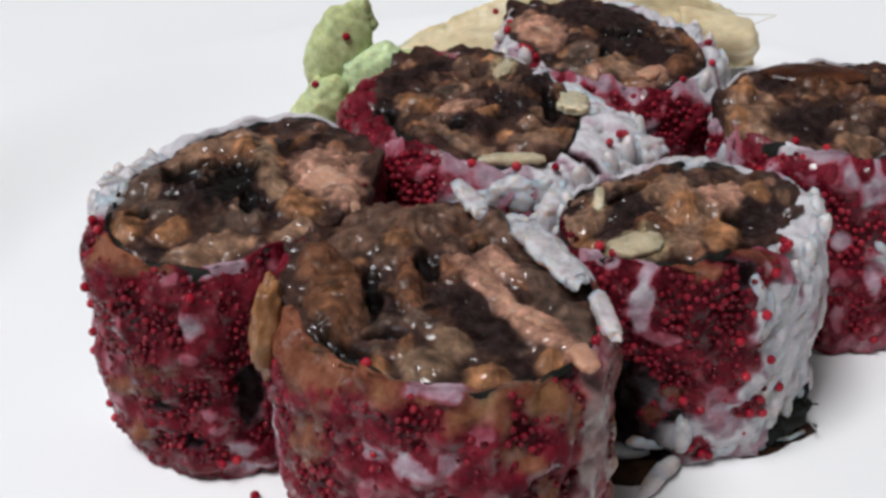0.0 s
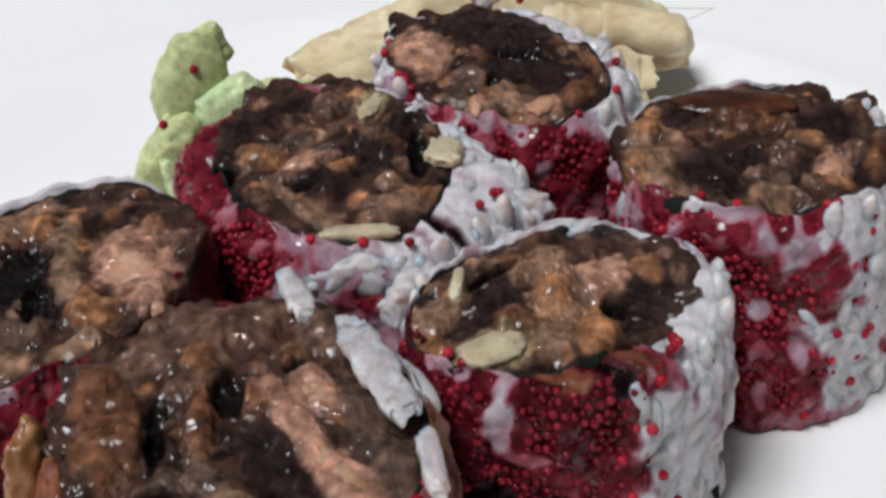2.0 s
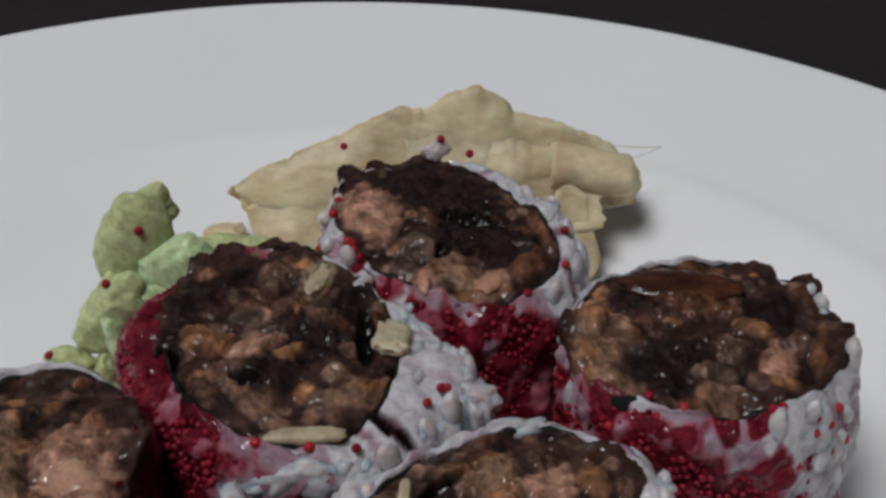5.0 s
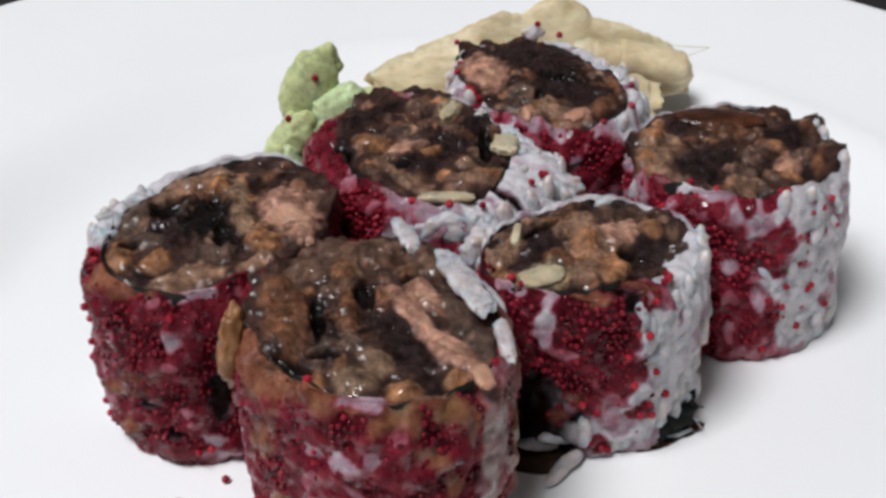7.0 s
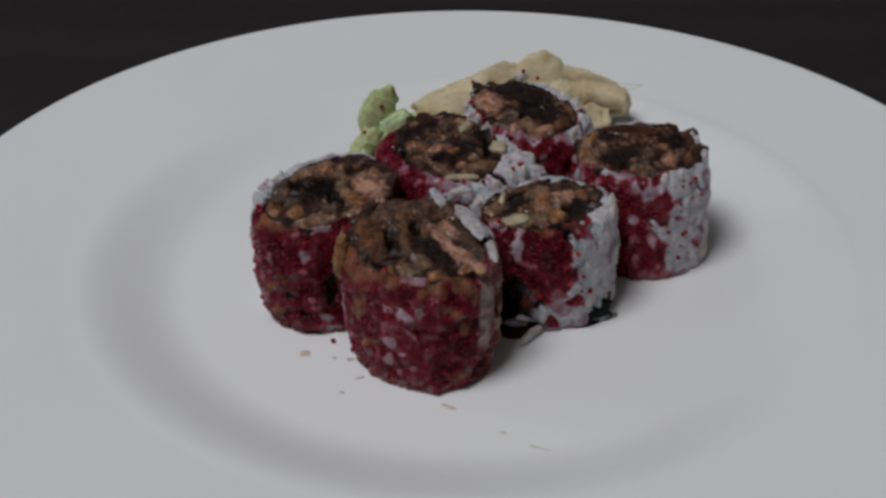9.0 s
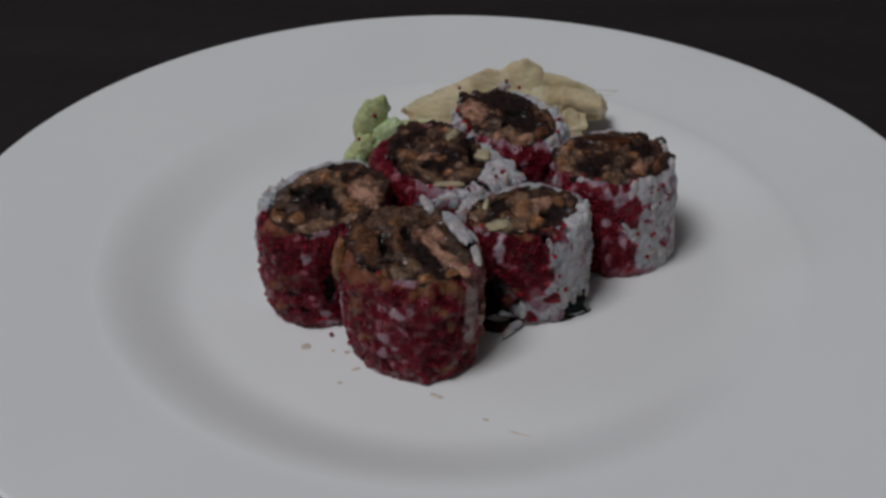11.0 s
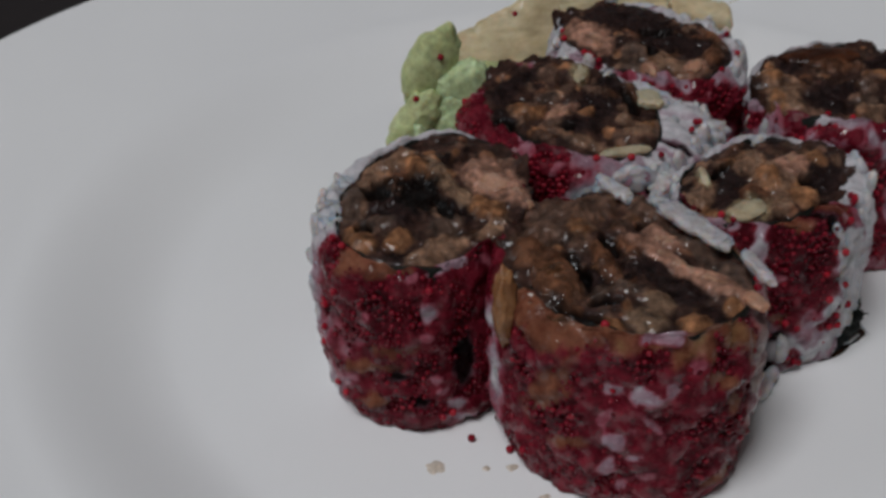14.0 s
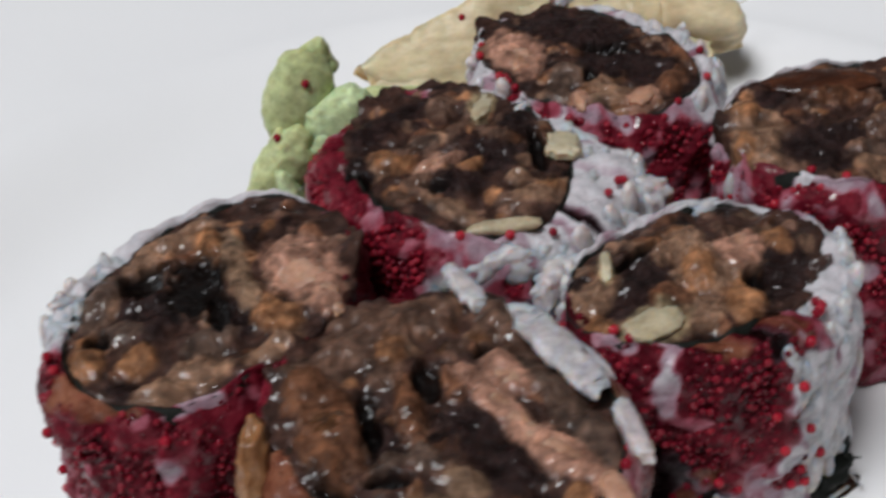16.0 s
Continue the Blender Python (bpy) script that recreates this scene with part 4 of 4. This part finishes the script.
sushi_roll(
    "sushi roll with pale flakes, bare rice and torn seaweed below",
    (20.9, -13.5, 17.2, 14, 20), (19.1, -13.2, 15.1, 10.2, 30), 28.5,
    # 0.95 black low on the left: shade between the rolls, painted in
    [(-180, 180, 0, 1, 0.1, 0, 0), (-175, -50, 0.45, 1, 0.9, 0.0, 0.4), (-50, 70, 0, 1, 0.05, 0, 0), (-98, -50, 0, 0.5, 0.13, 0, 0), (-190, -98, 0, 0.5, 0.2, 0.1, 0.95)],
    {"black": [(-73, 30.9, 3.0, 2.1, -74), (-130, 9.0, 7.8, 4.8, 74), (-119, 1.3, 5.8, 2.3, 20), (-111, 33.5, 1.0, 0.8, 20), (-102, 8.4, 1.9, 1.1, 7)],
     "dark": [(-101, 26.9, 4.4, 3.8, 85), (-85, 22.0, 3.0, 2.2, -11), (-103, 16.2, 2.7, 1.8, 9), (-85, 28.2, 2.5, 1.9, -79)],
     "red": [(-77, 14.2, 1.7, 1.3, -20), (-94, 11.1, 2.2, 1.5, -31), (-64, 8.8, 2.4, 1.9, -16), (-88, 3.5, 2.5, 1.7, -49), (-52, 10.5, 1.4, 0.9, -42), (-91, 17.0, 2.1, 1.8, -8)],
     "brown": [(-112, 8.6, 1.7, 1.3, 69), (-58, 28.1, 2.1, 1.5, -55), (-103, 12.3, 1.5, 1.0, 10)],
     "tan": [(-93, 31.2, 2.2, 1.0, 0)],
     "pink": [(-108, 20.2, 2.7, 1.2, 10), (-77, 10.9, 1.6, 1.0, -16)],
     "lilac": [(-136, 29.3, 2.6, 1.4, 8), (-118, 24.9, 4.3, 1.6, 85), (-76, 6.2, 3.3, 2.1, -17), (-70, 1.8, 2.5, 1.5, -20), (-81, 9.0, 1.4, 1.0, -19)],
     "white": [(-49, 19.0, 7.8, 4.3, -73), (-40, 31.8, 4.6, 2.2, -71), (-46, 9.6, 3.5, 1.9, -73)]},
    {"dark": [(13.9, -14.8, 5.5, 2.8, 42), (28.4, -15.1, 4.7, 2.8, 71), (11.1, -19.4, 2.5, 1.6, 35)],
     "tan": [(8.2, -16.5, 4.1, 1.7, 52), (21.6, -13.9, 4.5, 3.6, 27), (18.0, -20.5, 3.6, 2.5, 10), (18.2, -9.8, 3.5, 1.8, 42)],
     "amber": [(7.4, -21.6, 1.7, 1.5, 22), (23.3, -19.5, 3.4, 2.0, 73), (19.5, -14.6, 2.8, 1.6, 76), (29.0, -10.3, 2.1, 1.4, -70)],
     "lump": [(15.7, -18.7, 2.0, 1.7, 30)],
     "sauce": [(13.2, -10.9, 3.5, 0.9, 44), (25.3, -15.8, 1.4, 1.0, 64)],
     "salmon": [(24.7, -11.1, 3.3, 2.4, 62)],
     "pale": [(13.1, -22.7, 3.6, 2.2, 28), (10.0, -12.4, 3.1, 0.7, 84)]},
    [(33.5, -14.3, 29.2), (30.1, -21.2, 29.2), (30.5, -23.0, 29.2), (31.5, -22.7, 29.2), (30.8, -24.3, 29.2), (27.6, -26.1, 22.5), (29.3, -25.4, 15.7), (25.2, -27.1, 19.2), (26.2, -26.8, 14.5), (31.4, -24.2, 10.8), (28.9, -25.7, 10.0), (27.9, -26.2, 8.3), (29.6, -25.4, 7.8), (19.5, -28.0, 11.7), (21.7, -27.9, 10.2), (21.2, -28.0, 3.8), (23.0, -27.8, 2.4), (24.1, -27.5, 1.6), (6.4, -24.8, 29.2), (8.1, -26.6, 29.2), (28.7, -25.4, 27.1)],
    7, soaked=True, taper=0.05, slant=(1.2, 0), spill=[(-60, 35)], clusters=[(5.5, -8.5, 4.5, 1.8, 55), (12.0, -1.5, 5.0, 1.6, 35)])
sushi_roll(
    "sushi roll topped with smooth dark glaze, pink roe-dyed rice",
    (45.6, 13.6, 17.0, 16.4, 20), (45.3, 13.6, 16.2, 13.9, 20), 29.5,
    [(-180, 180, 0, 1, 0.15, 0, 0), (-190, -78, 0, 0.88, 0.74, 0, 0.15), (-190, -78, 0.9, 1, 0.3, 0, 0), (-75, -58, 0, 1, 0.3, 0, 0), (-58, 80, 0, 1, 0.08, 0, 0), (0, 180, 0.8, 1, 0, 0, 0)],
    {"dark": [(-106, 22.5, 4.8, 1.8, 13), (-114, 13.3, 8.7, 2.4, -88), (-88, 20.4, 3.2, 1.7, 13), (-111, 3.4, 3.1, 1.6, 88)],
     "red": [(175, 23.7, 9.0, 1.7, 28), (-144, 28.1, 3.1, 1.4, 11), (-123, 28.2, 3.3, 1.2, 5), (-110, 27.4, 1.5, 1.1, 24), (-94, 31.0, 2.1, 1.6, -87), (-74, 22.9, 3.2, 1.9, -79), (-77, 9.0, 4.4, 1.6, -84), (-89, 7.8, 3.5, 2.1, -86), (-80, 29.3, 1.4, 1.1, -15), (-94, 11.8, 2.9, 1.6, -87)],
     "tan": [(-83, -0.1, 3.0, 0.7, -2)],
     "pink": [(-98, 13.0, 1.8, 1.6, 20), (-92, 2.6, 2.1, 1.7, 5), (-79, 1.2, 3.2, 1.3, -6), (-99, 6.8, 2.5, 1.1, -88)],
     "lilac": [(-169, 29.6, 9.0, 2.0, 41), (-113, 30.9, 4.3, 1.0, 9), (-100, 27.1, 1.6, 1.3, 85), (-101, 18.4, 2.0, 1.4, 14), (-87, 13.9, 1.6, 1.2, -83)],
     "white": [(-60, 26.0, 3.2, 2.3, -55), (-63, 14.2, 6.2, 2.6, -17), (-52, 5.3, 6.9, 3.5, -30), (-62, 19.7, 3.0, 1.5, -20)]},
    {"dark": [(40.4, 7.7, 5.8, 3.6, 2), (53.9, 16.2, 4.7, 3.1, -81), (37.1, 19.2, 3.7, 1.6, 35), (47.3, 3.7, 1.9, 1.2, 4), (39.8, 3.1, 2.5, 1.1, -1), (55.7, 7.0, 2.6, 1.2, 70)],
     "crumb": [(47.1, 8.9, 2.0, 1.4, 68), (49.2, 4.5, 1.4, 1.1, 55), (43.8, 5.7, 1.4, 1.1, 13), (55.6, 10.9, 1.5, 1.0, 62)],
     "tan": [(31.9, 10.1, 4.9, 2.6, 81), (32.2, 17.2, 2.7, 1.6, 65), (44.8, 2.7, 2.4, 1.2, 1), (32.7, 5.3, 1.9, 1.5, 73), (35.0, 12.9, 2.7, 1.4, 79)],
     "amber": [(32.7, 16.2, 1.6, 1.5, 19), (52.1, 4.4, 1.6, 1.0, 5), (30.5, 8.2, 2.1, 1.0, 82), (51.4, 13.2, 1.5, 1.2, -60)],
     "lump": [(44.2, 18.3, 4.6, 1.5, -14), (57.1, 7.9, 2.2, 0.8, 72)],
     "mush": [(45.7, 5.1, 1.5, 1.1, 9)],
     "salmon": [(52.3, 7.4, 2.8, 1.7, 69)],
     "glaze": [(43.8, 21.3, 7.8, 3.2, -5)]},
    [(52.1, -3.1, 30.2), (56.6, 1.0, 26.7), (59.0, 3.4, 27.1), (57.6, 1.4, 22.5), (59.5, 3.5, 22.7), (51.9, -2.5, 14.9), (55.9, -0.7, 12.9), (57.2, 0.2, 12.8), (51.8, -2.8, 11.2), (55.7, -1.4, 6.0), (39.6, -1.4, 30.2), (50.3, -3.6, 2.9), (60.6, 3.1, 7.6), (34.6, -0.7, 30.2), (33.0, 2.3, 25.7), (50.8, -4.1, 30.2), (49.5, -3.2, 13.2)],
    8, slant=(2.0, -1.0), spill=[(-30, 60), (150, 200)])


lump("rice_scrap", (14.8, 54.0, 30.9), (2.1, 1.2, 1.5), 20, 71, M_rice, back_roll, rough=0.3, fine=0.05)
lump("rice_flap", (-26.6, -36.2, 27.0), (1.7, 3.2, 5.6), -12, 77, M_flap, front_roll, "flap of rice browned by sauce", rough=0.25, fine=0.1, tilt=-8)


# ---- wasabi ----
def wasabi():
    ob = thing("wasabi", "lump of green wasabi paste standing ragged on the plate", "wasabi")
    lump("tall_lump", (-25.0, 36.0, 27.2), (3.0, 4.9, 8.5), 90, 3, M_wasabi, ob, rough=0.10, fine=0.015, level=5, tilt=17, square=0.95)
    lump("tip", (-22.2, 37.0, 32.6), (1.6, 2.5, 3.6), 90, 14, M_wasabi, ob, rough=0.12, fine=0.02, level=5, tilt=24, square=1.15)
    lump("knob", (-20.2, 37.2, 31.6), (1.2, 1.3, 1.4), 90, 34, M_wasabi, ob, rough=0.2, fine=0.1)
    lump("middle_lump", (-28.6, 33.0, 18.2), (3.2, 3.5, 7.2), 90, 24, M_wasabi, ob, rough=0.16, fine=0.03, level=5, tilt=32, square=0.85)
    lump("arm", (-34.0, 29.4, 13.2), (1.8, 3.4, 1.6), 90, 19, M_wasabi, ob, rough=0.2, fine=0.05, tilt=14)
    lump("stem", (-29.6, 30.0, 6.8), (2.6, 2.4, 7.2), 90, 27, M_wasabi, ob, rough=0.2, fine=0.06, level=5)
    lump("pale_lump", (-18.4, 33.4, 23.8), (2.6, 5.4, 5.6), 75, 5, M_wasabi2, ob, "paler green paste", rough=0.12, fine=0.02, level=5, square=0.62, tilt=-24)
    lump("pale_lump", (-21.6, 33.6, 14.5), (3.2, 4.2, 10.0), 80, 45, M_wasabi2, ob, "paler green paste", rough=0.16, fine=0.05, level=5, square=0.75, tilt=8)
    lump("pale_smear", (-27.2, 30.2, 15.2), (1.8, 1.5, 5.0), 90, 15, M_wasabi2, ob, "paler green paste", rough=0.2, fine=0.08, tilt=-16)
    lump("back_fold", (-11.6, 39.4, 23.0), (2.2, 8.0, 3.2), 90, 6, M_wasabi, ob, rough=0.15, fine=0.05, tilt=7)
    lump("back_fold", (-14.5, 39.6, 11.0), (3.0, 6.0, 11.0), 90, 46, M_wasabi, ob, rough=0.15, fine=0.06)
    lump("foot", (-24.0, 34.0, 4.0), (9.0, 6.0, 4.4), 0, 8, M_wasabi, ob, rough=0.2, fine=0.1, level=5)


wasabi()


# ---- pickled ginger ----
def sheet(name, place, nu, nv, thick, material, parent, label=""):
    """A soft slice: place(u, v) gives its middle surface in millimetres."""
    grid = [[place(u / nu, v / nv) for v in range(nv + 1)] for u in range(nu + 1)]
    verts, faces = [], []
    for s in (0.5, -0.5):
        for u in range(nu + 1):
            for v in range(nv + 1):
                a = grid[min(u + 1, nu)][v] - grid[max(u - 1, 0)][v]
                b = grid[u][min(v + 1, nv)] - grid[u][max(v - 1, 0)]
                n = a.cross(b)
                n = n.normalized() if n.length > 1e-9 else Vector((0, 0, 1))
                edge = min(1.0, 0.25 + 4 * min(u / nu, 1 - u / nu, v / nv, 1 - v / nv) * 3)
                verts.append((grid[u][v] + n * s * thick * edge) * 0.001)
    w, size = nv + 1, (nu + 1) * (nv + 1)
    for u in range(nu):
        for v in range(nv):
            q = (u * w + v, (u + 1) * w + v, (u + 1) * w + v + 1, u * w + v + 1)
            faces.append(q)
            faces.append(tuple(size + k for k in q[::-1]))
    ring = [u * w for u in range(nu + 1)] + [nu * w + v for v in range(1, nv + 1)] + [u * w + nv for u in range(nu - 1, -1, -1)] + [v for v in range(nv - 1, 0, -1)]
    for a, b in zip(ring, ring[1:] + ring[:1]):
        faces.append((a, a + size, b + size, b))
    return mesh_object(name, verts, faces, material, parent, label)


def fibre(name, points, radius, material, parent):
    cu = bpy.data.curves.new(name, "CURVE")
    cu.dimensions, cu.bevel_depth, cu.bevel_resolution = "3D", radius * 0.001, 2
    sp = cu.splines.new("POLY")
    sp.points.add(len(points) - 1)
    for p, q in zip(sp.points, points):
        p.co = (q[0] * 0.001, q[1] * 0.001, q[2] * 0.001, 1)
    cu.materials.append(material)
    ob = new(name, cu)
    ob.parent = parent
    return ob


def ginger():
    ob = thing("pickled_ginger", "heap of folded pale yellow pickled ginger slices", "pickled ginger")
    xs = (-17.5, -12.7, -9.0, -5.1, 1.1, 6.4, 10.2, 14.0, 17.8, 22.5, 27.3, 28.1, 34.9, 43.6, 48.7)
    zs = (11.6, 14.4, 15.4, 17.1, 19.3, 22.0, 23.3, 22.5, 25.2, 26.9, 24.5, 22.3, 21.5, 18.6, 14.3)
    ys = (75, 77, 78, 79, 80, 81, 81.5, 82, 82, 82.4, 82, 81.5, 80, 78.5, 77.5)
    low_x, low_z = (-18, -13, -5, 4, 28, 34, 39, 49), (9.5, 4.5, 2.5, 2.0, 2.0, 6.0, 9.0, 9.5)
    x0, x1 = xs[0], xs[-1]

    def soft(x, table):
        return sum(float(np.interp(x + d, xs, table)) for d in (-7, -5, -3, -1, 1, 3, 5, 7)) / 8

    def fibres(x, z, seed):
        """Fine ribs that run along the slice."""
        return 0.30 * fbm((x * 0.22 + 0.25 * z, z * 0.7 - 0.12 * x, 0), 0.8, 2, seed)

    def top(u, v):
        x = x0 + (x1 - x0) * u
        k = v * 2 - 1
        ridge = soft(x, zs) + (float(np.interp(x, xs, zs)) - soft(x, zs) + 0.35 * fbm((x, 0, 0), 0.7, 3, 3)) * math.exp(-(k / 0.14) ** 2)
        foot = float(np.interp(x, low_x, low_z))
        sag = 1.3 * math.sin(k * 4 + x * 0.09) + 1.5 * fbm((x, k * 12, 0), 0.06, 2, 5)
        z = max(0.8, ridge - (ridge - foot) * abs(k) ** 1.1)
        y = soft(x, ys) + (13 if k < 0 else 6) * k * max(0.12, (ridge - foot) / 22) + sag * min(1.0, 2 * abs(k)) + fibres(x, z, 7)
        return Vector((x + 1.5 * k * math.sin(x * 0.07), y, z))

    sheet("top_slice", top, 150, 60, 0.9, M_ginger, ob)

    def front(u, v):
        x = 10.5 + 32.0 * u + 1.2 * fbm((v * 5, 0, 0), 1.0, 2, 21)
        ridge = soft(x, zs)
        z = (ridge - 3.6 - 1.4 * math.sin(u * 5.0) + 0.5 * fbm((x, 0, 0), 0.5, 3, 23)) * (1 - v) + (4.5 + 5.0 * u * u) * v
        y = soft(x, ys) - 2.6 - 9.0 * v ** 0.8 + 0.9 * math.sin(x * 0.35 + 4 * v) + fibres(x, z, 17)
        return Vector((x, y, z))

    sheet("front_slice", front, 90, 40, 1.0, M_ginger, ob)

    def left(u, v):
        x = -15.5 + 25.0 * u
        ridge = soft(x, zs)
        z = (ridge - 4.2 + 0.8 * math.sin(u * 7) + 0.5 * fbm((x, 0, 0), 0.5, 3, 33)) * (1 - v) + 1.2 * v
        y = soft(x, ys) - 2.6 - 8.0 * v + 0.8 * math.sin(x * 0.4 + 3 * v) + fibres(x, z, 27)
        return Vector((x + 3.0 * v, y, max(1.0, z)))

    sheet("left_slice", left, 70, 30, 1.0, M_ginger, ob)
    lump("curled_end", (44.6, 74.4, 13.8), (4.6, 3.2, 4.6), -8, 12, M_ginger, ob, rough=0.14, fine=0.02, level=5)

    def curl(u, v):
        a = -0.6 + 3.2 * v
        return Vector((34.0 + 13.5 * u, 73.6 - 3.4 * math.sin(a) + 0.6 * math.sin(u * 6), 15.4 + 1.6 * (1 - u) + (3.6 - 0.8 * u) * math.cos(a) + fibres(u * 13, v * 9, 37)))

    sheet("curled_slice", curl, 40, 30, 1.0, M_ginger, ob)

    def hanging(u, v):
        x = 34.8 + (4.6 + 2.8 * math.sin(3.0 * v * v + 0.2)) * u - 1.6 * v * (1 - u)
        return Vector((x, 69.5 - 5.0 * v + 1.2 * math.sin(3 * u + 2 * v), 14.5 - 13.7 * v + 0.8 * math.sin(4 * u)))

    sheet("hanging_slice", hanging, 24, 30, 1.1, M_ginger, ob)
    fibre("fibre", [(44, 78, 18.4), (47, 78.2, 18.0), (50, 78.4, 17.8), (53, 78.6, 17.7)], 0.09, M_ginger, ob)
    fibre("fibre", [(46.5, 77.6, 15.6), (49, 77.9, 16.2), (51, 78.2, 17.0), (52.6, 78.4, 17.5)], 0.08, M_ginger, ob)
    return ob


ginger()
tagged(lump("ginger_scrap", (-19.5, 76.0, 1.6), (3.6, 3.0, 2.2), 10, 41, M_ginger, None), "small pale scrap of pickled ginger on the plate", "ginger scrap")


# ---- small things on the plate ----
def loose_roe(x, y, z, r=0.62):
    ob = piece("loose_roe", ROE_CLEAN, Matrix.Translation((x * 0.001, y * 0.001, z * 0.001)) @ Matrix.Diagonal((r * 0.001, r * 0.001, r * 0.001, 1)), None)
    tagged(ob, "single red fish egg fallen off a roll", "fish egg", "loose fish eggs")


for x, y, z in ((-23.4, 33.0, 31.2), (-28.2, 31.6, 24.0), (-19.8, 28.6, 24.2), (-36.2, 28.6, 14.6), (-25.3, -36.4, 0.6), (0.7, 78.2, 18.0), (14.0, 70.0, 18.5),
                (38.0, 64.4, 6.5), (-24.2, -34.6, 0.6), (-30.4, -33.0, 0.6), (15.6, 54.4, 32.6), (19.6, 52.4, 31.4)):
    loose_roe(x, y, z)


def drop(x, y, rx, ry, turn, seed, material=None, height=0.25):
    """A dried drop: a flat, ragged dome."""
    bm = bmesh.new()
    n, rings = 28, 5
    centre = bm.verts.new((x * 0.001, y * 0.001, height * 0.001))
    last = None
    c, s = math.cos(radians(turn)), math.sin(radians(turn))
    for j in range(1, rings + 1):
        f = j / rings
        ring = []
        for i in range(n):
            a = 2 * math.pi * i / n
            k = f * (1 + 0.35 * fbm((math.cos(a), math.sin(a), 0), 1.6, 3, seed))
            px, py = rx * k * math.cos(a), ry * k * math.sin(a)
            ring.append(bm.verts.new(((x + c * px - s * py) * 0.001, (y + s * px + c * py) * 0.001, (height * (1 - f ** 3) + 0.02) * 0.001)))
        for i in range(n):
            k = (i + 1) % n
            if last is None:
                bm.faces.new((centre, ring[i], ring[k]))
            else:
                bm.faces.new((last[i], ring[i], ring[k], last[k]))
        last = ring
    return part("sauce_drop", bm, material or M_stain, None)


for i, (x, y, rx, ry, turn) in enumerate(((-36.7, -37.6, 1.4, 1.3, 0), (-29.4, -39.1, 0.6, 0.5, 0), (-25.6, -39.6, 0.9, 0.7, 20), (-22.6, -46.4, 1.3, 0.5, 25), (-26.2, -52.0, 0.7, 0.5, 0),
                                          (-1.6, -56.2, 2.0, 0.7, -25), (10.8, -64.6, 0.9, 0.5, -20), (19.5, -69.6, 3.6, 0.22, -20))):
    tagged(drop(x, y, rx, ry, turn, i + 2), "thin dried drop of brown sauce on the white plate", "sauce drop", "sauce drops on the plate")
tagged(drop(14.0, -25.0, 9.5, 5.0, 25, 31, M_film, 0.5), "dark brown glossy film on the plate under the rolls", "sauce puddle")
tagged(drop(33.5, -20.5, 6.5, 2.6, 25, 33, M_film, 0.4), "dark sauce pooled under torn seaweed", "sauce puddle")
tagged(drop(48.0, -1.4, 4.5, 1.2, 5, 35, M_stain, 0.4), "thin brown sauce under the roll's edge", "sauce puddle")


def seaweed_scrap():
    def place(u, v):
        x = 26.5 + 11.0 * u
        return Vector((x, -22.5 + 5.5 * u + 2.0 * v + 0.8 * math.sin(u * 8), 0.6 + 4.6 * (1 - v) * (1 - 0.45 * u) + 0.6 * math.sin(u * 14 + v * 3)))
    ob = sheet("seaweed_scrap", place, 30, 10, 0.8, M_nori, None)
    tagged(ob, "torn black scrap of wet seaweed at a roll's foot", "seaweed scrap")
    lump("crumpled_end", (31.6, -20.6, 2.6), (5.0, 2.8, 3.2), 18, 91, M_nori, ob, rough=0.4, fine=0.25)
    lump("crumpled_end", (35.0, -18.6, 3.6), (2.4, 2.2, 3.6), 30, 93, M_nori, ob, rough=0.4, fine=0.25)
    fibre("torn_thread", [(35.5, -19.0, 4.8), (37.0, -19.4, 4.4), (38.4, -19.9, 4.6)], 0.12, M_nori, ob)
    fibre("torn_thread", [(36.0, -19.4, 3.4), (37.4, -20.2, 2.4), (38.6, -21.2, 1.2)], 0.12, M_rice, ob)
    fibre("torn_thread", [(33.0, -22.0, 0.8), (35.0, -21.8, 0.7), (37.0, -20.6, 0.9)], 0.3, M_rice, ob)


seaweed_scrap()
for i, (x, y, z, turn, tilt) in enumerate(((18.6, -28.2, 1.4, 50, 8), (16.6, -30.6, 1.3, 55, -6), (14.2, -25.6, 1.8, 5, 4), (16.8, -26.0, 3.6, 15, 10))):
    ob = piece("rice_grain", GRAINS[i % 4], Matrix.Translation((x * 0.001, y * 0.001, z * 0.001)) @ Matrix.Rotation(radians(turn), 4, "Z") @ Matrix.Rotation(radians(tilt), 4, "Y") @ Matrix.Diagonal((0.0035, 0.0028, 0.0030, 1)), None)
    tagged(ob, "loose boiled grain of white rice on the plate", "rice grain", "loose rice grains")
